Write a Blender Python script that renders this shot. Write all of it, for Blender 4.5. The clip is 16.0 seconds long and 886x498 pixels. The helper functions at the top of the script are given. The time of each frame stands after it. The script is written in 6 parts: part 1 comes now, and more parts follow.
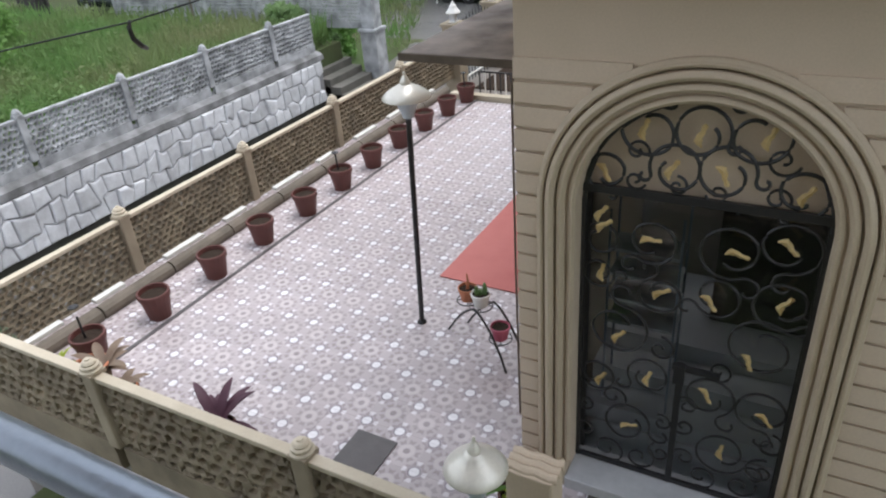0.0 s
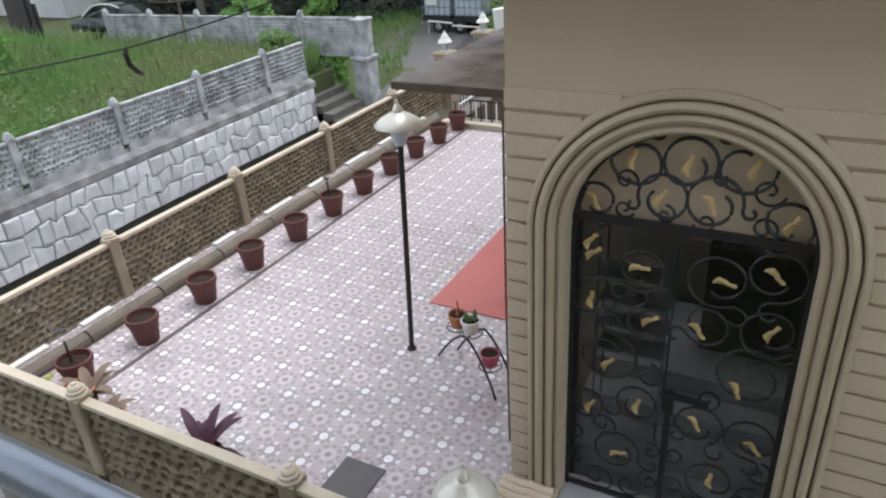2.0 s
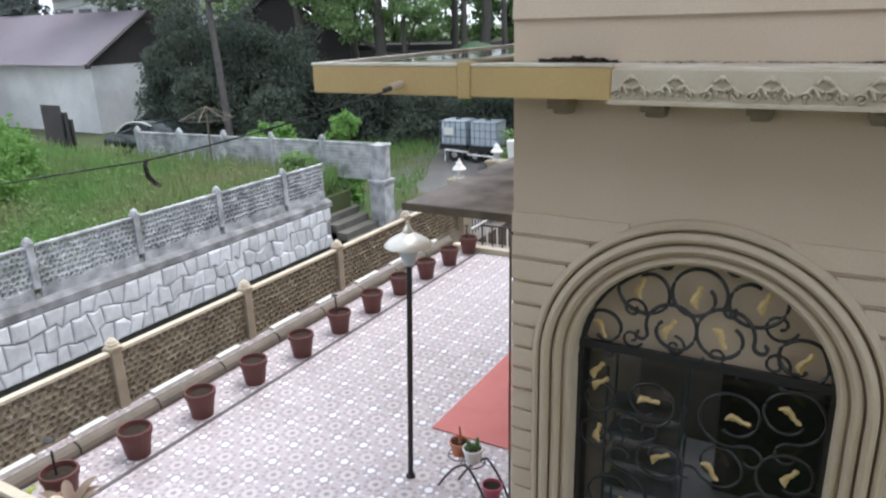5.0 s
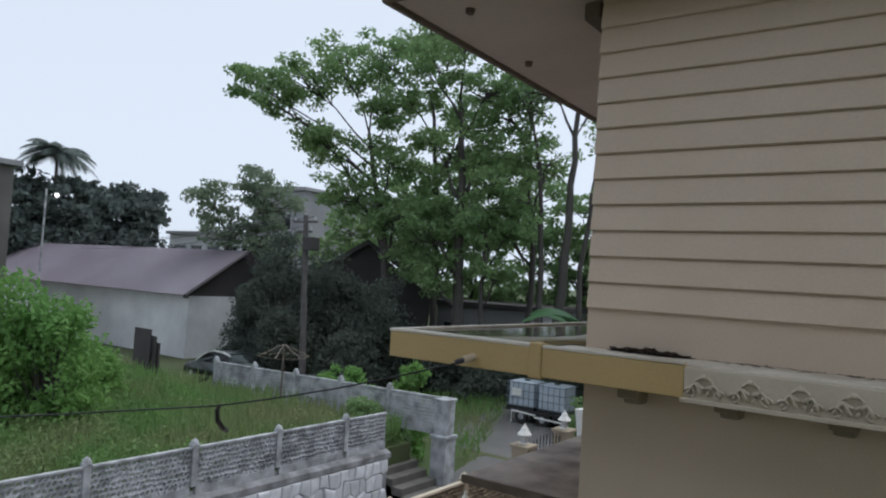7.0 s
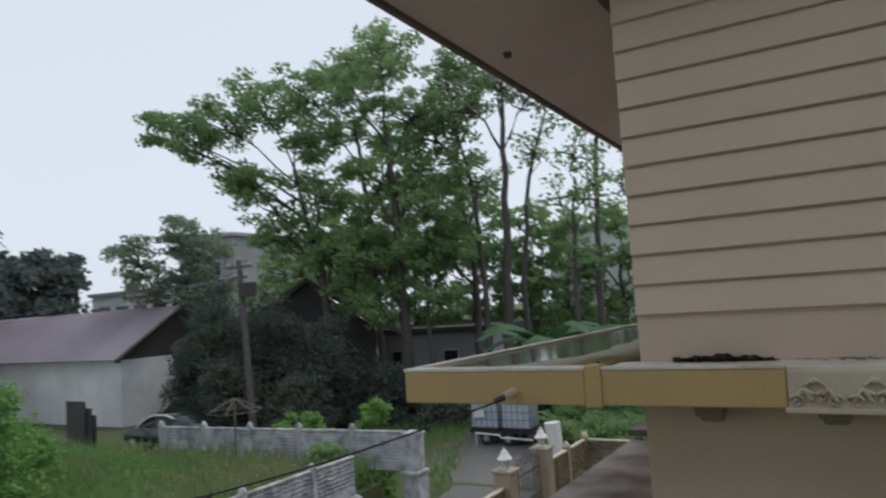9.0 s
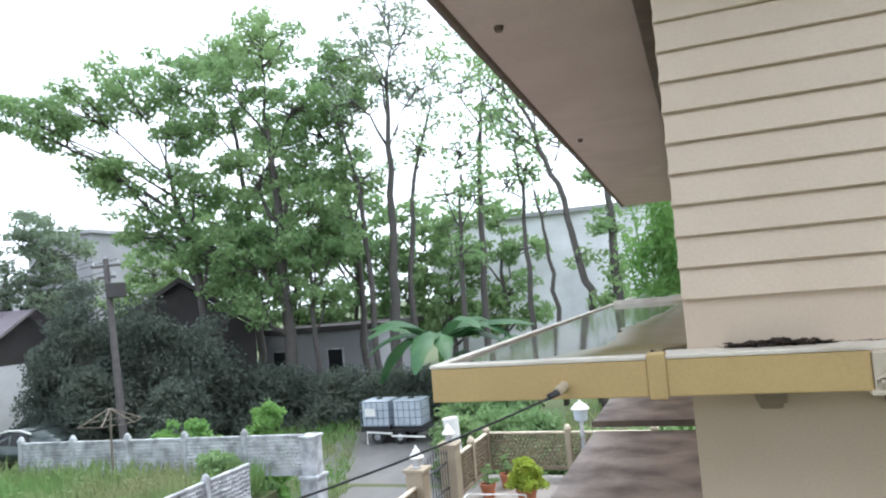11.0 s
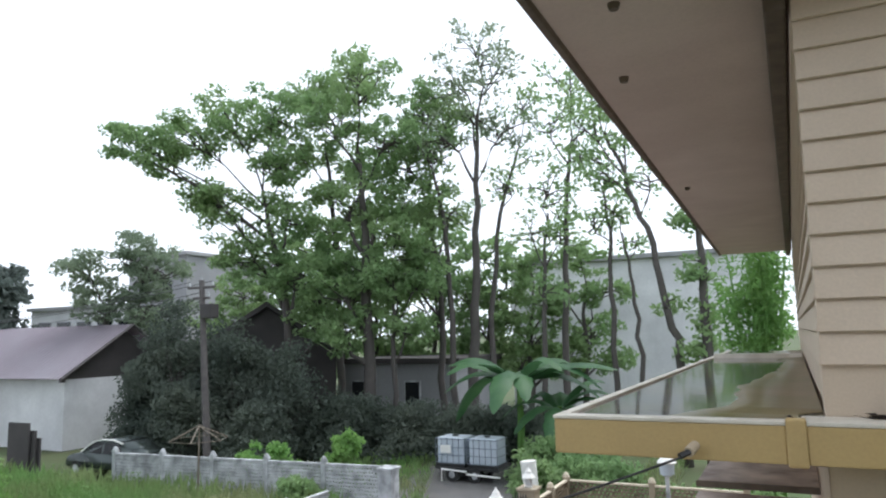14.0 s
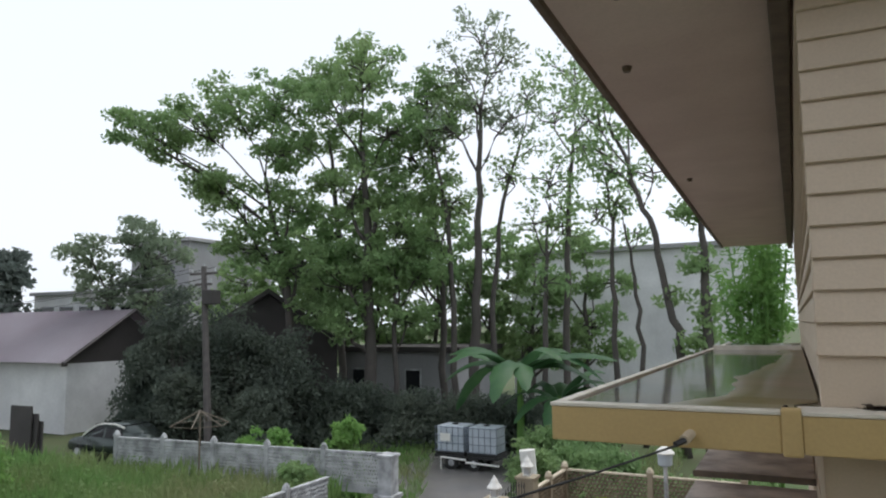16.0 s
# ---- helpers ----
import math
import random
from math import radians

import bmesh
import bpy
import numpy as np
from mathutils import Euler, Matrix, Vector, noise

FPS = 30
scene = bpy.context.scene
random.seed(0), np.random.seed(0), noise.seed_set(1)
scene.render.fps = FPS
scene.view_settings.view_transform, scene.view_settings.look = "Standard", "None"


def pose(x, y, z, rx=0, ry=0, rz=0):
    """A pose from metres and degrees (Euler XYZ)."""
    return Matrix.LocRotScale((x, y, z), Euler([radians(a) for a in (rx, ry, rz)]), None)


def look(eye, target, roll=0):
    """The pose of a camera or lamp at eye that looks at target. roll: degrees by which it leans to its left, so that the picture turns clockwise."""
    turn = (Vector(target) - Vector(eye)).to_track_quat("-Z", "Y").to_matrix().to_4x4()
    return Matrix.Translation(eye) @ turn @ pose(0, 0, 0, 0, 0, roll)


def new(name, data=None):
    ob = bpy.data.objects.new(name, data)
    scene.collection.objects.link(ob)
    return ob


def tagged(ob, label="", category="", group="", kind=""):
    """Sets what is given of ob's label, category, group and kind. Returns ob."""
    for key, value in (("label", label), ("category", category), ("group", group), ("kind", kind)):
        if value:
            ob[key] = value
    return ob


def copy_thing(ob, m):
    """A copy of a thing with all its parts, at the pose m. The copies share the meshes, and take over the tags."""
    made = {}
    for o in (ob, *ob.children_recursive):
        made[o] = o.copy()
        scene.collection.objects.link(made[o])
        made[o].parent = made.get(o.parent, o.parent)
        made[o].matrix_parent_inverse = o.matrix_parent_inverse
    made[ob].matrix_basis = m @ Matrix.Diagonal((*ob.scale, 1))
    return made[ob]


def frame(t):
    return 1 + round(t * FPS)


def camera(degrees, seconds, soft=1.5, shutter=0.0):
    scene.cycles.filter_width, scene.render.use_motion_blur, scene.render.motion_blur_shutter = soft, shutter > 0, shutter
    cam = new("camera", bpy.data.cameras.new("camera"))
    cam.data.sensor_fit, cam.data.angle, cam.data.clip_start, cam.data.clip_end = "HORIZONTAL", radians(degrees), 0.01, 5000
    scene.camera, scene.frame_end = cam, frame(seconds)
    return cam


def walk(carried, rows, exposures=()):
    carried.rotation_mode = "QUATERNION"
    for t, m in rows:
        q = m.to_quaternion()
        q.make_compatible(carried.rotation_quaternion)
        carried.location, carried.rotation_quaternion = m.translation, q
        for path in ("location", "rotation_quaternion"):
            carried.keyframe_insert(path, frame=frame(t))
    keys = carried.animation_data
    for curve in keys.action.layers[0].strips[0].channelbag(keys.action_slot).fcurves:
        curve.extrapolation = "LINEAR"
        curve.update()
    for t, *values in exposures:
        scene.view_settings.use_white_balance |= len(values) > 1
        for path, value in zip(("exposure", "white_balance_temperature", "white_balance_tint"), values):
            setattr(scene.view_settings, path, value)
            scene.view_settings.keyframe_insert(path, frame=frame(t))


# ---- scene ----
cam = camera(64.2, 16.0, soft=2.1, shutter=0.35)
PATH = [
    (0, (1.502, -3.446, 3.956), (0.619, -1.952, 2.963), -4.9),
    (0.5, (1.502, -3.466, 3.965), (0.628, -1.958, 2.983), -4.6),
    (1, (1.502, -3.469, 3.969), (0.621, -1.956, 3.004), -4.6),
    (1.5, (1.511, -3.458, 3.971), (0.633, -1.921, 3.04), -4.2),
    (2, (1.509, -3.47, 3.967), (0.638, -1.928, 3.038), -3.9),
    (2.5, (1.513, -3.465, 3.973), (0.611, -1.926, 3.067), -4.5),
    (3, (1.513, -3.476, 3.98), (0.584, -1.927, 3.122), -3.8),
    (5.5, (1.517, -3.422, 3.938), (0.555, -1.719, 3.52), -0.1),
    (6, (1.525, -3.43, 3.996), (0.451, -1.748, 3.873), 2.3),
    (6.5, (1.528, -3.44, 4.037), (0.377, -1.807, 4.123), 3.4),
    (7, (1.527, -3.453, 4.043), (0.361, -1.83, 4.131), 3.5),
    (7.5, (1.496, -3.44, 4.04), (0.301, -1.837, 4.085), -0.5),
    (8, (1.357, -3.325, 4.018), (0.138, -1.742, 4.113), -3.0),
    (8.5, (1.117, -3.21, 4.071), (-0.067, -1.612, 4.275), -3.8),
    (9, (0.866, -3.176, 4.045), (-0.136, -1.453, 4.206), -3.7),
    (9.5, (0.619, -3.147, 4.037), (-0.214, -1.329, 4.075), -7.6),
    (10, (0.379, -3.117, 4.047), (-0.408, -1.288, 4.228), -6.8),
    (12.5, (-0.021, -3.276, 4.058), (-0.543, -1.346, 4.079), -2.4),
    (13, (-0.026, -3.259, 4.055), (-0.553, -1.33, 4.063), -2.4),
    (13.5, (-0.058, -3.274, 4.09), (-0.759, -1.407, 4.239), -3.6),
    (14, (-0.095, -3.312, 4.106), (-0.966, -1.529, 4.347), -1.3),
    (14.5, (-0.099, -3.314, 4.097), (-0.979, -1.533, 4.325), -0.5),
    (15, (-0.099, -3.32, 4.094), (-1.032, -1.565, 4.316), 0.3),
    (15.5, (-0.092, -3.325, 4.099), (-0.993, -1.553, 4.32), -0.2),
    (16, (-0.082, -3.317, 4.095), (-0.961, -1.533, 4.306), -0.6),
]
EXPOSURES = [(0.0, 0.5, 6450, 11), (3.0, 0.54, 6400, 11), (5.5, 0.8, 6250, 11), (6.0, 0.82, 6200, 11), (6.5, 0.1, 6200, 10), (7.5, -0.3, 6150, 10), (8.0, -0.42, 6150, 10), (8.5, -0.68, 6200, 10), (9.0, -0.3, 6400, 10), (9.5, 0.42, 6600, 10),
             (10.0, 0.9, 6450, 10), (12.5, 1.36, 6050, 10), (13.0, 1.38, 6050, 10), (13.5, 1.32, 6100, 10), (14.0, 0.6, 6350, 10), (15.0, 0.12, 6500, 10), (16.0, 0.1, 6600, 10)]
walk(cam, [(t, look(eye, target, roll)) for t, eye, target, roll in PATH], EXPOSURES)

# ---- light ----
world = bpy.data.worlds.new("overcast")
scene.world = world
world.use_nodes = True
wn, wl = world.node_tree.nodes, world.node_tree.links
sky = wn.new("ShaderNodeTexSky")
sky.sky_type, sky.sun_disc = "NISHITA", False
sky.sun_elevation, sky.sun_rotation = radians(66), radians(24)
sky.air_density, sky.dust_density, sky.ozone_density = 1.0, 1.5, 1.0
grey = wn.new("ShaderNodeHueSaturation")
grey.inputs["Saturation"].default_value = 0.22
wl.new(sky.outputs["Color"], grey.inputs["Color"])
cloud = wn.new("ShaderNodeMix")   # an even layer of cloud in front of the clear sky
cloud.data_type = "RGBA"
cloud.inputs["Factor"].default_value = 0.8
cloud.inputs["B"].default_value = (6.3, 6.9, 7.7, 1)
wl.new(grey.outputs["Color"], cloud.inputs["A"])
back = wn["Background"]
wl.new(cloud.outputs["Result"], back.inputs["Color"])
back.inputs["Strength"].default_value = 0.15
sun = new("sun", bpy.data.lights.new("sun", "SUN"))
sun.data.energy, sun.data.angle, sun.data.color = 1.9, radians(45), (1.0, 0.98, 0.96)
sun.matrix_world = look((7, 16, 40), (0, 0, 0))


# ---- materials ----
def mat(name, base, rough=0.7, second=None, scale=4.0, mix=0.5, fine=60.0, bump=0.15, metal=0.0, island=0.0, rand=0.0, stretch=(1, 1, 1), spec=0.5):
    """Two scales of variation between base and second, with relief from the finer one."""
    m = bpy.data.materials.new(name)
    m.use_nodes = True
    n, l = m.node_tree.nodes, m.node_tree.links
    b = n["Principled BSDF"]
    b.inputs["Roughness"].default_value, b.inputs["Metallic"].default_value = rough, metal
    b.inputs["Specular IOR Level"].default_value = spec
    second = second or tuple(c * 0.72 for c in base)
    geo = n.new("ShaderNodeNewGeometry")
    mp = n.new("ShaderNodeMapping")
    mp.inputs["Scale"].default_value = stretch
    l.new(geo.outputs["Position"], mp.inputs["Vector"])
    big, small = n.new("ShaderNodeTexNoise"), n.new("ShaderNodeTexNoise")
    big.inputs["Scale"].default_value, small.inputs["Scale"].default_value = scale, fine
    big.inputs["Detail"].default_value, small.inputs["Detail"].default_value = 6, 3
    for t in (big, small):
        l.new(mp.outputs["Vector"], t.inputs["Vector"])
    mixn = n.new("ShaderNodeMix")
    mixn.data_type = "RGBA"
    ramp = n.new("ShaderNodeMapRange")
    ramp.inputs["From Min"].default_value, ramp.inputs["From Max"].default_value = 0.35, 0.68
    ramp.inputs["To Max"].default_value = mix
    l.new(big.outputs["Fac"], ramp.inputs["Value"])
    l.new(ramp.outputs["Result"], mixn.inputs["Factor"])
    mixn.inputs["A"].default_value, mixn.inputs["B"].default_value = (*base, 1), (*second, 1)
    hs = n.new("ShaderNodeHueSaturation")
    l.new(mixn.outputs["Result"], hs.inputs["Color"])
    val = n.new("ShaderNodeMath")
    val.operation = "MULTIPLY_ADD"
    val.inputs[1].default_value, val.inputs[2].default_value = 0.2, 0.9
    l.new(small.outputs["Fac"], val.inputs[0])
    last = val
    for amount, node, socket in ((island, geo, "Random Per Island"), (rand, None, "Random")):
        if amount:
            src = node or n.new("ShaderNodeObjectInfo")
            k = n.new("ShaderNodeMath")
            k.operation = "MULTIPLY_ADD"
            k.inputs[1].default_value, k.inputs[2].default_value = amount, 1 - amount / 2
            l.new(src.outputs[socket], k.inputs[0])
            j = n.new("ShaderNodeMath")
            j.operation = "MULTIPLY"
            l.new(last.outputs[0], j.inputs[0])
            l.new(k.outputs[0], j.inputs[1])
            last = j
    l.new(last.outputs[0], hs.inputs["Value"])
    l.new(hs.outputs["Color"], b.inputs["Base Color"])
    if bump:
        bp = n.new("ShaderNodeBump")
        bp.inputs["Strength"].default_value, bp.inputs["Distance"].default_value = bump, 0.01
        l.new(small.outputs["Fac"], bp.inputs["Height"])
        l.new(bp.outputs["Normal"], b.inputs["Normal"])
    return m


def leaf(name, base, second, scale, fine, glow=0.4, island=0.6, rough=0.6):
    """A leaf material that lets part of the light through."""
    m = mat(name, base, rough, second, scale, 1.0, fine, 0.0, island=island, spec=0.3)
    n, l = m.node_tree.nodes, m.node_tree.links
    b, out = n["Principled BSDF"], n["Material Output"]
    tr, mx = n.new("ShaderNodeBsdfTranslucent"), n.new("ShaderNodeMixShader")
    mx.inputs[0].default_value = glow
    l.new(b.inputs["Base Color"].links[0].from_socket, tr.inputs["Color"])
    l.new(b.outputs[0], mx.inputs[1])
    l.new(tr.outputs[0], mx.inputs[2])
    l.new(mx.outputs[0], out.inputs["Surface"])
    return m


CREAM = mat("cream_wall_paint", (0.58, 0.47, 0.36), 0.65, (0.50, 0.41, 0.30), 1.3, 0.6, 90, 0.08)
CREAM_BOARD = mat("cream_siding_paint", (0.59, 0.48, 0.37), 0.6, (0.53, 0.42, 0.31), 1.8, 0.6, 80, 0.08, rand=0.06)
TRIM = mat("tan_moulding_paint", (0.51, 0.42, 0.31), 0.5, (0.44, 0.355, 0.255), 3, 0.6, 90, 0.06)
FASCIA = mat("ochre_fascia_paint", (0.52, 0.37, 0.16), 0.55, (0.44, 0.31, 0.14), 2.5, 0.7, 70, 0.1)
RIM = mat("worn_white_rim", (0.74, 0.69, 0.60), 0.5, (0.48, 0.42, 0.33), 5, 0.8, 60, 0.2)
SOFFIT = mat("grey_soffit_plaster", (0.53, 0.44, 0.38), 0.8, (0.43, 0.345, 0.295), 1.5, 0.7, 50, 0.1)
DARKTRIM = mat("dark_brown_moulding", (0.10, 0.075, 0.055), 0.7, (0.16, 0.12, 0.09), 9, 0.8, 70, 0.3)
WETROOF = mat("wet_concrete", (0.12, 0.125, 0.135), 0.07, (0.19, 0.16, 0.09), 1.3, 1.0, 7, 0.05)
SILT = mat("olive_brown_silt", (0.25, 0.19, 0.11), 0.34, (0.17, 0.155, 0.05), 1.6, 1.0, 18, 0.25)
DEBRIS = mat("rotten_leaf_litter", (0.03, 0.022, 0.016), 0.9, (0.07, 0.045, 0.03), 20, 0.8, 90, 0.5, island=0.5)
BROWNROOF = mat("mossy_brown_concrete", (0.56, 0.48, 0.43), 0.6, (0.22, 0.175, 0.155), 3.4, 1.0, 26, 0.6)
YELLOW = mat("yellow_ochre_concrete", (0.37, 0.31, 0.225), 0.7, (0.27, 0.22, 0.16), 3, 0.8, 60, 0.2)
# Fence-panel ochre, darkened for the shadow on the fence's near side.
PANEL = mat("shaded_brown_ochre_concrete", (0.28, 0.23, 0.16), 0.8, (0.15, 0.12, 0.085), 3, 0.8, 60, 0.25)
YELLOWTOP = mat("pale_cream_coping", (0.57, 0.50, 0.39), 0.6, (0.46, 0.39, 0.29), 4, 0.6, 60, 0.15)
GREYC = mat("weathered_grey_concrete", (0.54, 0.55, 0.57), 0.85, (0.17, 0.175, 0.18), 3.2, 0.85, 40, 0.35)
STONE = mat("pale_limestone", (0.76, 0.77, 0.80), 0.7, (0.50, 0.50, 0.52), 5, 0.6, 30, 0.5, rand=0.3)
MORTAR = mat("grey_mortar", (0.33, 0.33, 0.34), 0.9, None, 4, 0.6, 40, 0.5)
TERRA = mat("dark_red_plastic", (0.125, 0.042, 0.035), 0.6, (0.095, 0.034, 0.03), 8, 0.6, 60, 0.1)
CLAY = mat("orange_terracotta", (0.50, 0.19, 0.10), 0.75, (0.42, 0.15, 0.08), 8, 0.6, 60, 0.2)
SOIL = mat("dark_soil", (0.035, 0.025, 0.02), 0.95, (0.06, 0.045, 0.035), 25, 0.7, 90, 0.6, spec=0.05)
BLACK = mat("black_painted_iron", (0.016, 0.016, 0.018), 0.4, (0.03, 0.028, 0.027), 20, 0.5, 90, 0.1)
GOLD = mat("gold_painted_leaf", (0.92, 0.75, 0.40), 0.45, (0.62, 0.45, 0.18), 15, 0.6, 90, 0.1)
WHITE = mat("white_paint", (0.78, 0.77, 0.74), 0.4, (0.64, 0.63, 0.60), 6, 0.5, 60, 0.08)
SHADE = mat("satin_metal_lamp_shade", (0.80, 0.77, 0.70), 0.3, (0.62, 0.58, 0.52), 8, 0.5, 60, 0.03, metal=0.25)
CARPET = mat("faded_red_carpet", (0.56, 0.20, 0.18), 0.9, (0.46, 0.14, 0.13), 1.6, 0.8, 120, 0.4)
STEEL = mat("wet_galvanised_steel", (0.22, 0.255, 0.31), 0.3, (0.22, 0.25, 0.30), 9, 0.7, 60, 0.1, metal=0.6)
DRAIN = mat("grey_drain_cover", (0.11, 0.098, 0.10), 0.5, None, 8, 0.6, 60, 0.2)
ASPHALT = mat("wet_asphalt", (0.16, 0.155, 0.155), 0.24, (0.21, 0.195, 0.185), 0.8, 0.8, 40, 0.3)
EARTH = mat("damp_earth_and_weeds", (0.075, 0.085, 0.035), 0.95, (0.06, 0.095, 0.03), 0.6, 1.0, 8, 0.6)
GRASS = leaf("long_green_grass", (0.17, 0.31, 0.10), (0.27, 0.29, 0.15), 0.35, 5, 0.5, 0.25)
LEAF_A = leaf("mid_green_leaves", (0.195, 0.315, 0.14), (0.27, 0.38, 0.17), 0.25, 3, 0.5, 0.3)
LEAF_B = leaf("grey_green_leaves", (0.20, 0.26, 0.18), (0.25, 0.31, 0.20), 0.3, 3, 0.5, 0.3)
LEAF_C = leaf("bright_green_leaves", (0.155, 0.31, 0.09), (0.22, 0.38, 0.115), 0.5, 3, 0.5, 0.2)
LEAF_D = leaf("dark_green_ivy", (0.095, 0.12, 0.10), (0.145, 0.17, 0.135), 0.4, 3, 0.4, 0.1, 1.0)
# Far foliage: rain haze is mixed into this grey-green.
LEAF_F = leaf("haze_greyed_leaves", (0.10, 0.125, 0.11), (0.125, 0.15, 0.135), 0.3, 3, 0.3, 0.5, 0.9)
LEAF_N = leaf("glossy_banana_leaf", (0.055, 0.135, 0.06), (0.085, 0.18, 0.075), 1.2, 12, 0.35, 0.2, 0.4)
LEAF_Y = leaf("lime_green_foliage", (0.40, 0.48, 0.07), (0.30, 0.40, 0.06), 6, 20, 0.3, 0.4)
LEAF_R = leaf("withered_brown_leaves", (0.22, 0.15, 0.11), (0.30, 0.23, 0.17), 6, 20, 0.2, 0.4, 0.6)
LEAF_P = leaf("purple_leaves", (0.085, 0.034, 0.055), (0.13, 0.06, 0.085), 6, 20, 0.2, 0.4, 0.45)
BARK = mat("dark_wet_bark", (0.07, 0.062, 0.057), 0.8, (0.09, 0.078, 0.07), 3, 0.8, 25, 0.6)
POLE = mat("weathered_pole", (0.085, 0.075, 0.075), 0.8, (0.13, 0.115, 0.11), 4, 0.8, 30, 0.4)
WHITEWASH = mat("stained_whitewash", (0.78, 0.78, 0.80), 0.85, (0.52, 0.52, 0.54), 0.35, 0.9, 6, 0.2)
GREYWALL = mat("grey_rendered_wall", (0.34, 0.34, 0.35), 0.85, (0.25, 0.25, 0.26), 0.3, 0.8, 6, 0.2)
SHEDROOF = mat("mauve_corrugated_sheet", (0.36, 0.30, 0.345), 0.32, (0.46, 0.42, 0.47), 0.25, 0.9, 12, 0.2)
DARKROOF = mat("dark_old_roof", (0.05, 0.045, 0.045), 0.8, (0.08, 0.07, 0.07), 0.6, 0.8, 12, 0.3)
CARPAINT = mat("dark_green_car_paint", (0.06, 0.075, 0.072), 0.25, None, 2, 0.2, 40, 0.0, metal=0.3)
RUBBER = mat("black_rubber", (0.02, 0.02, 0.02), 0.8, None, 8, 0.4, 60, 0.2)
PLASTIC = mat("milky_plastic_tank", (0.55, 0.60, 0.66), 0.4, (0.40, 0.46, 0.52), 2, 0.7, 20, 0.05)
DARKGLASS = mat("dark_window_glass", (0.02, 0.022, 0.025), 0.08, None, 2, 0.3, 40, 0.0)
PINK = mat("pink_plastic", (0.48, 0.10, 0.16), 0.45, None, 8, 0.5, 60, 0.05)
BAMBOO = mat("brown_half_round_edging", (0.17, 0.14, 0.11), 0.7, (0.10, 0.085, 0.065), 5, 0.8, 50, 0.3)
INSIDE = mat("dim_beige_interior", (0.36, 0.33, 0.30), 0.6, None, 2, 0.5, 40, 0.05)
PAVING = mat("damp_tan_paving", (0.25, 0.225, 0.205), 0.45, (0.17, 0.15, 0.135), 1.8, 0.9, 30, 0.25)
DAMPWALL = mat("damp_dark_concrete", (0.15, 0.14, 0.13), 0.85, (0.09, 0.085, 0.08), 0.5, 0.9, 8, 0.2)
LEDGE = mat("stained_grey_ledge", (0.33, 0.33, 0.34), 0.85, (0.12, 0.12, 0.12), 2.6, 1.0, 30, 0.4)
GAPDARK = mat("dark_shadow_gap", (0.07, 0.068, 0.06), 0.7, (0.04, 0.045, 0.03), 3, 0.9, 30, 0.5)
STEPC = mat("mossy_step_concrete", (0.15, 0.14, 0.125), 0.8, (0.10, 0.10, 0.085), 3, 0.9, 40, 0.4)
MARBLE = mat("pale_polished_marble", (0.55, 0.55, 0.56), 0.15, (0.40, 0.40, 0.42), 3, 0.6, 20, 0.0)


def glass_material():
    m = bpy.data.materials.new("door_glass")
    m.use_nodes = True
    b = m.node_tree.nodes["Principled BSDF"]
    b.inputs["Base Color"].default_value = (0.75, 0.8, 0.82, 1)
    b.inputs["Roughness"].default_value, b.inputs["Transmission Weight"].default_value, b.inputs["IOR"].default_value = 0.02, 1.0, 1.45
    return m


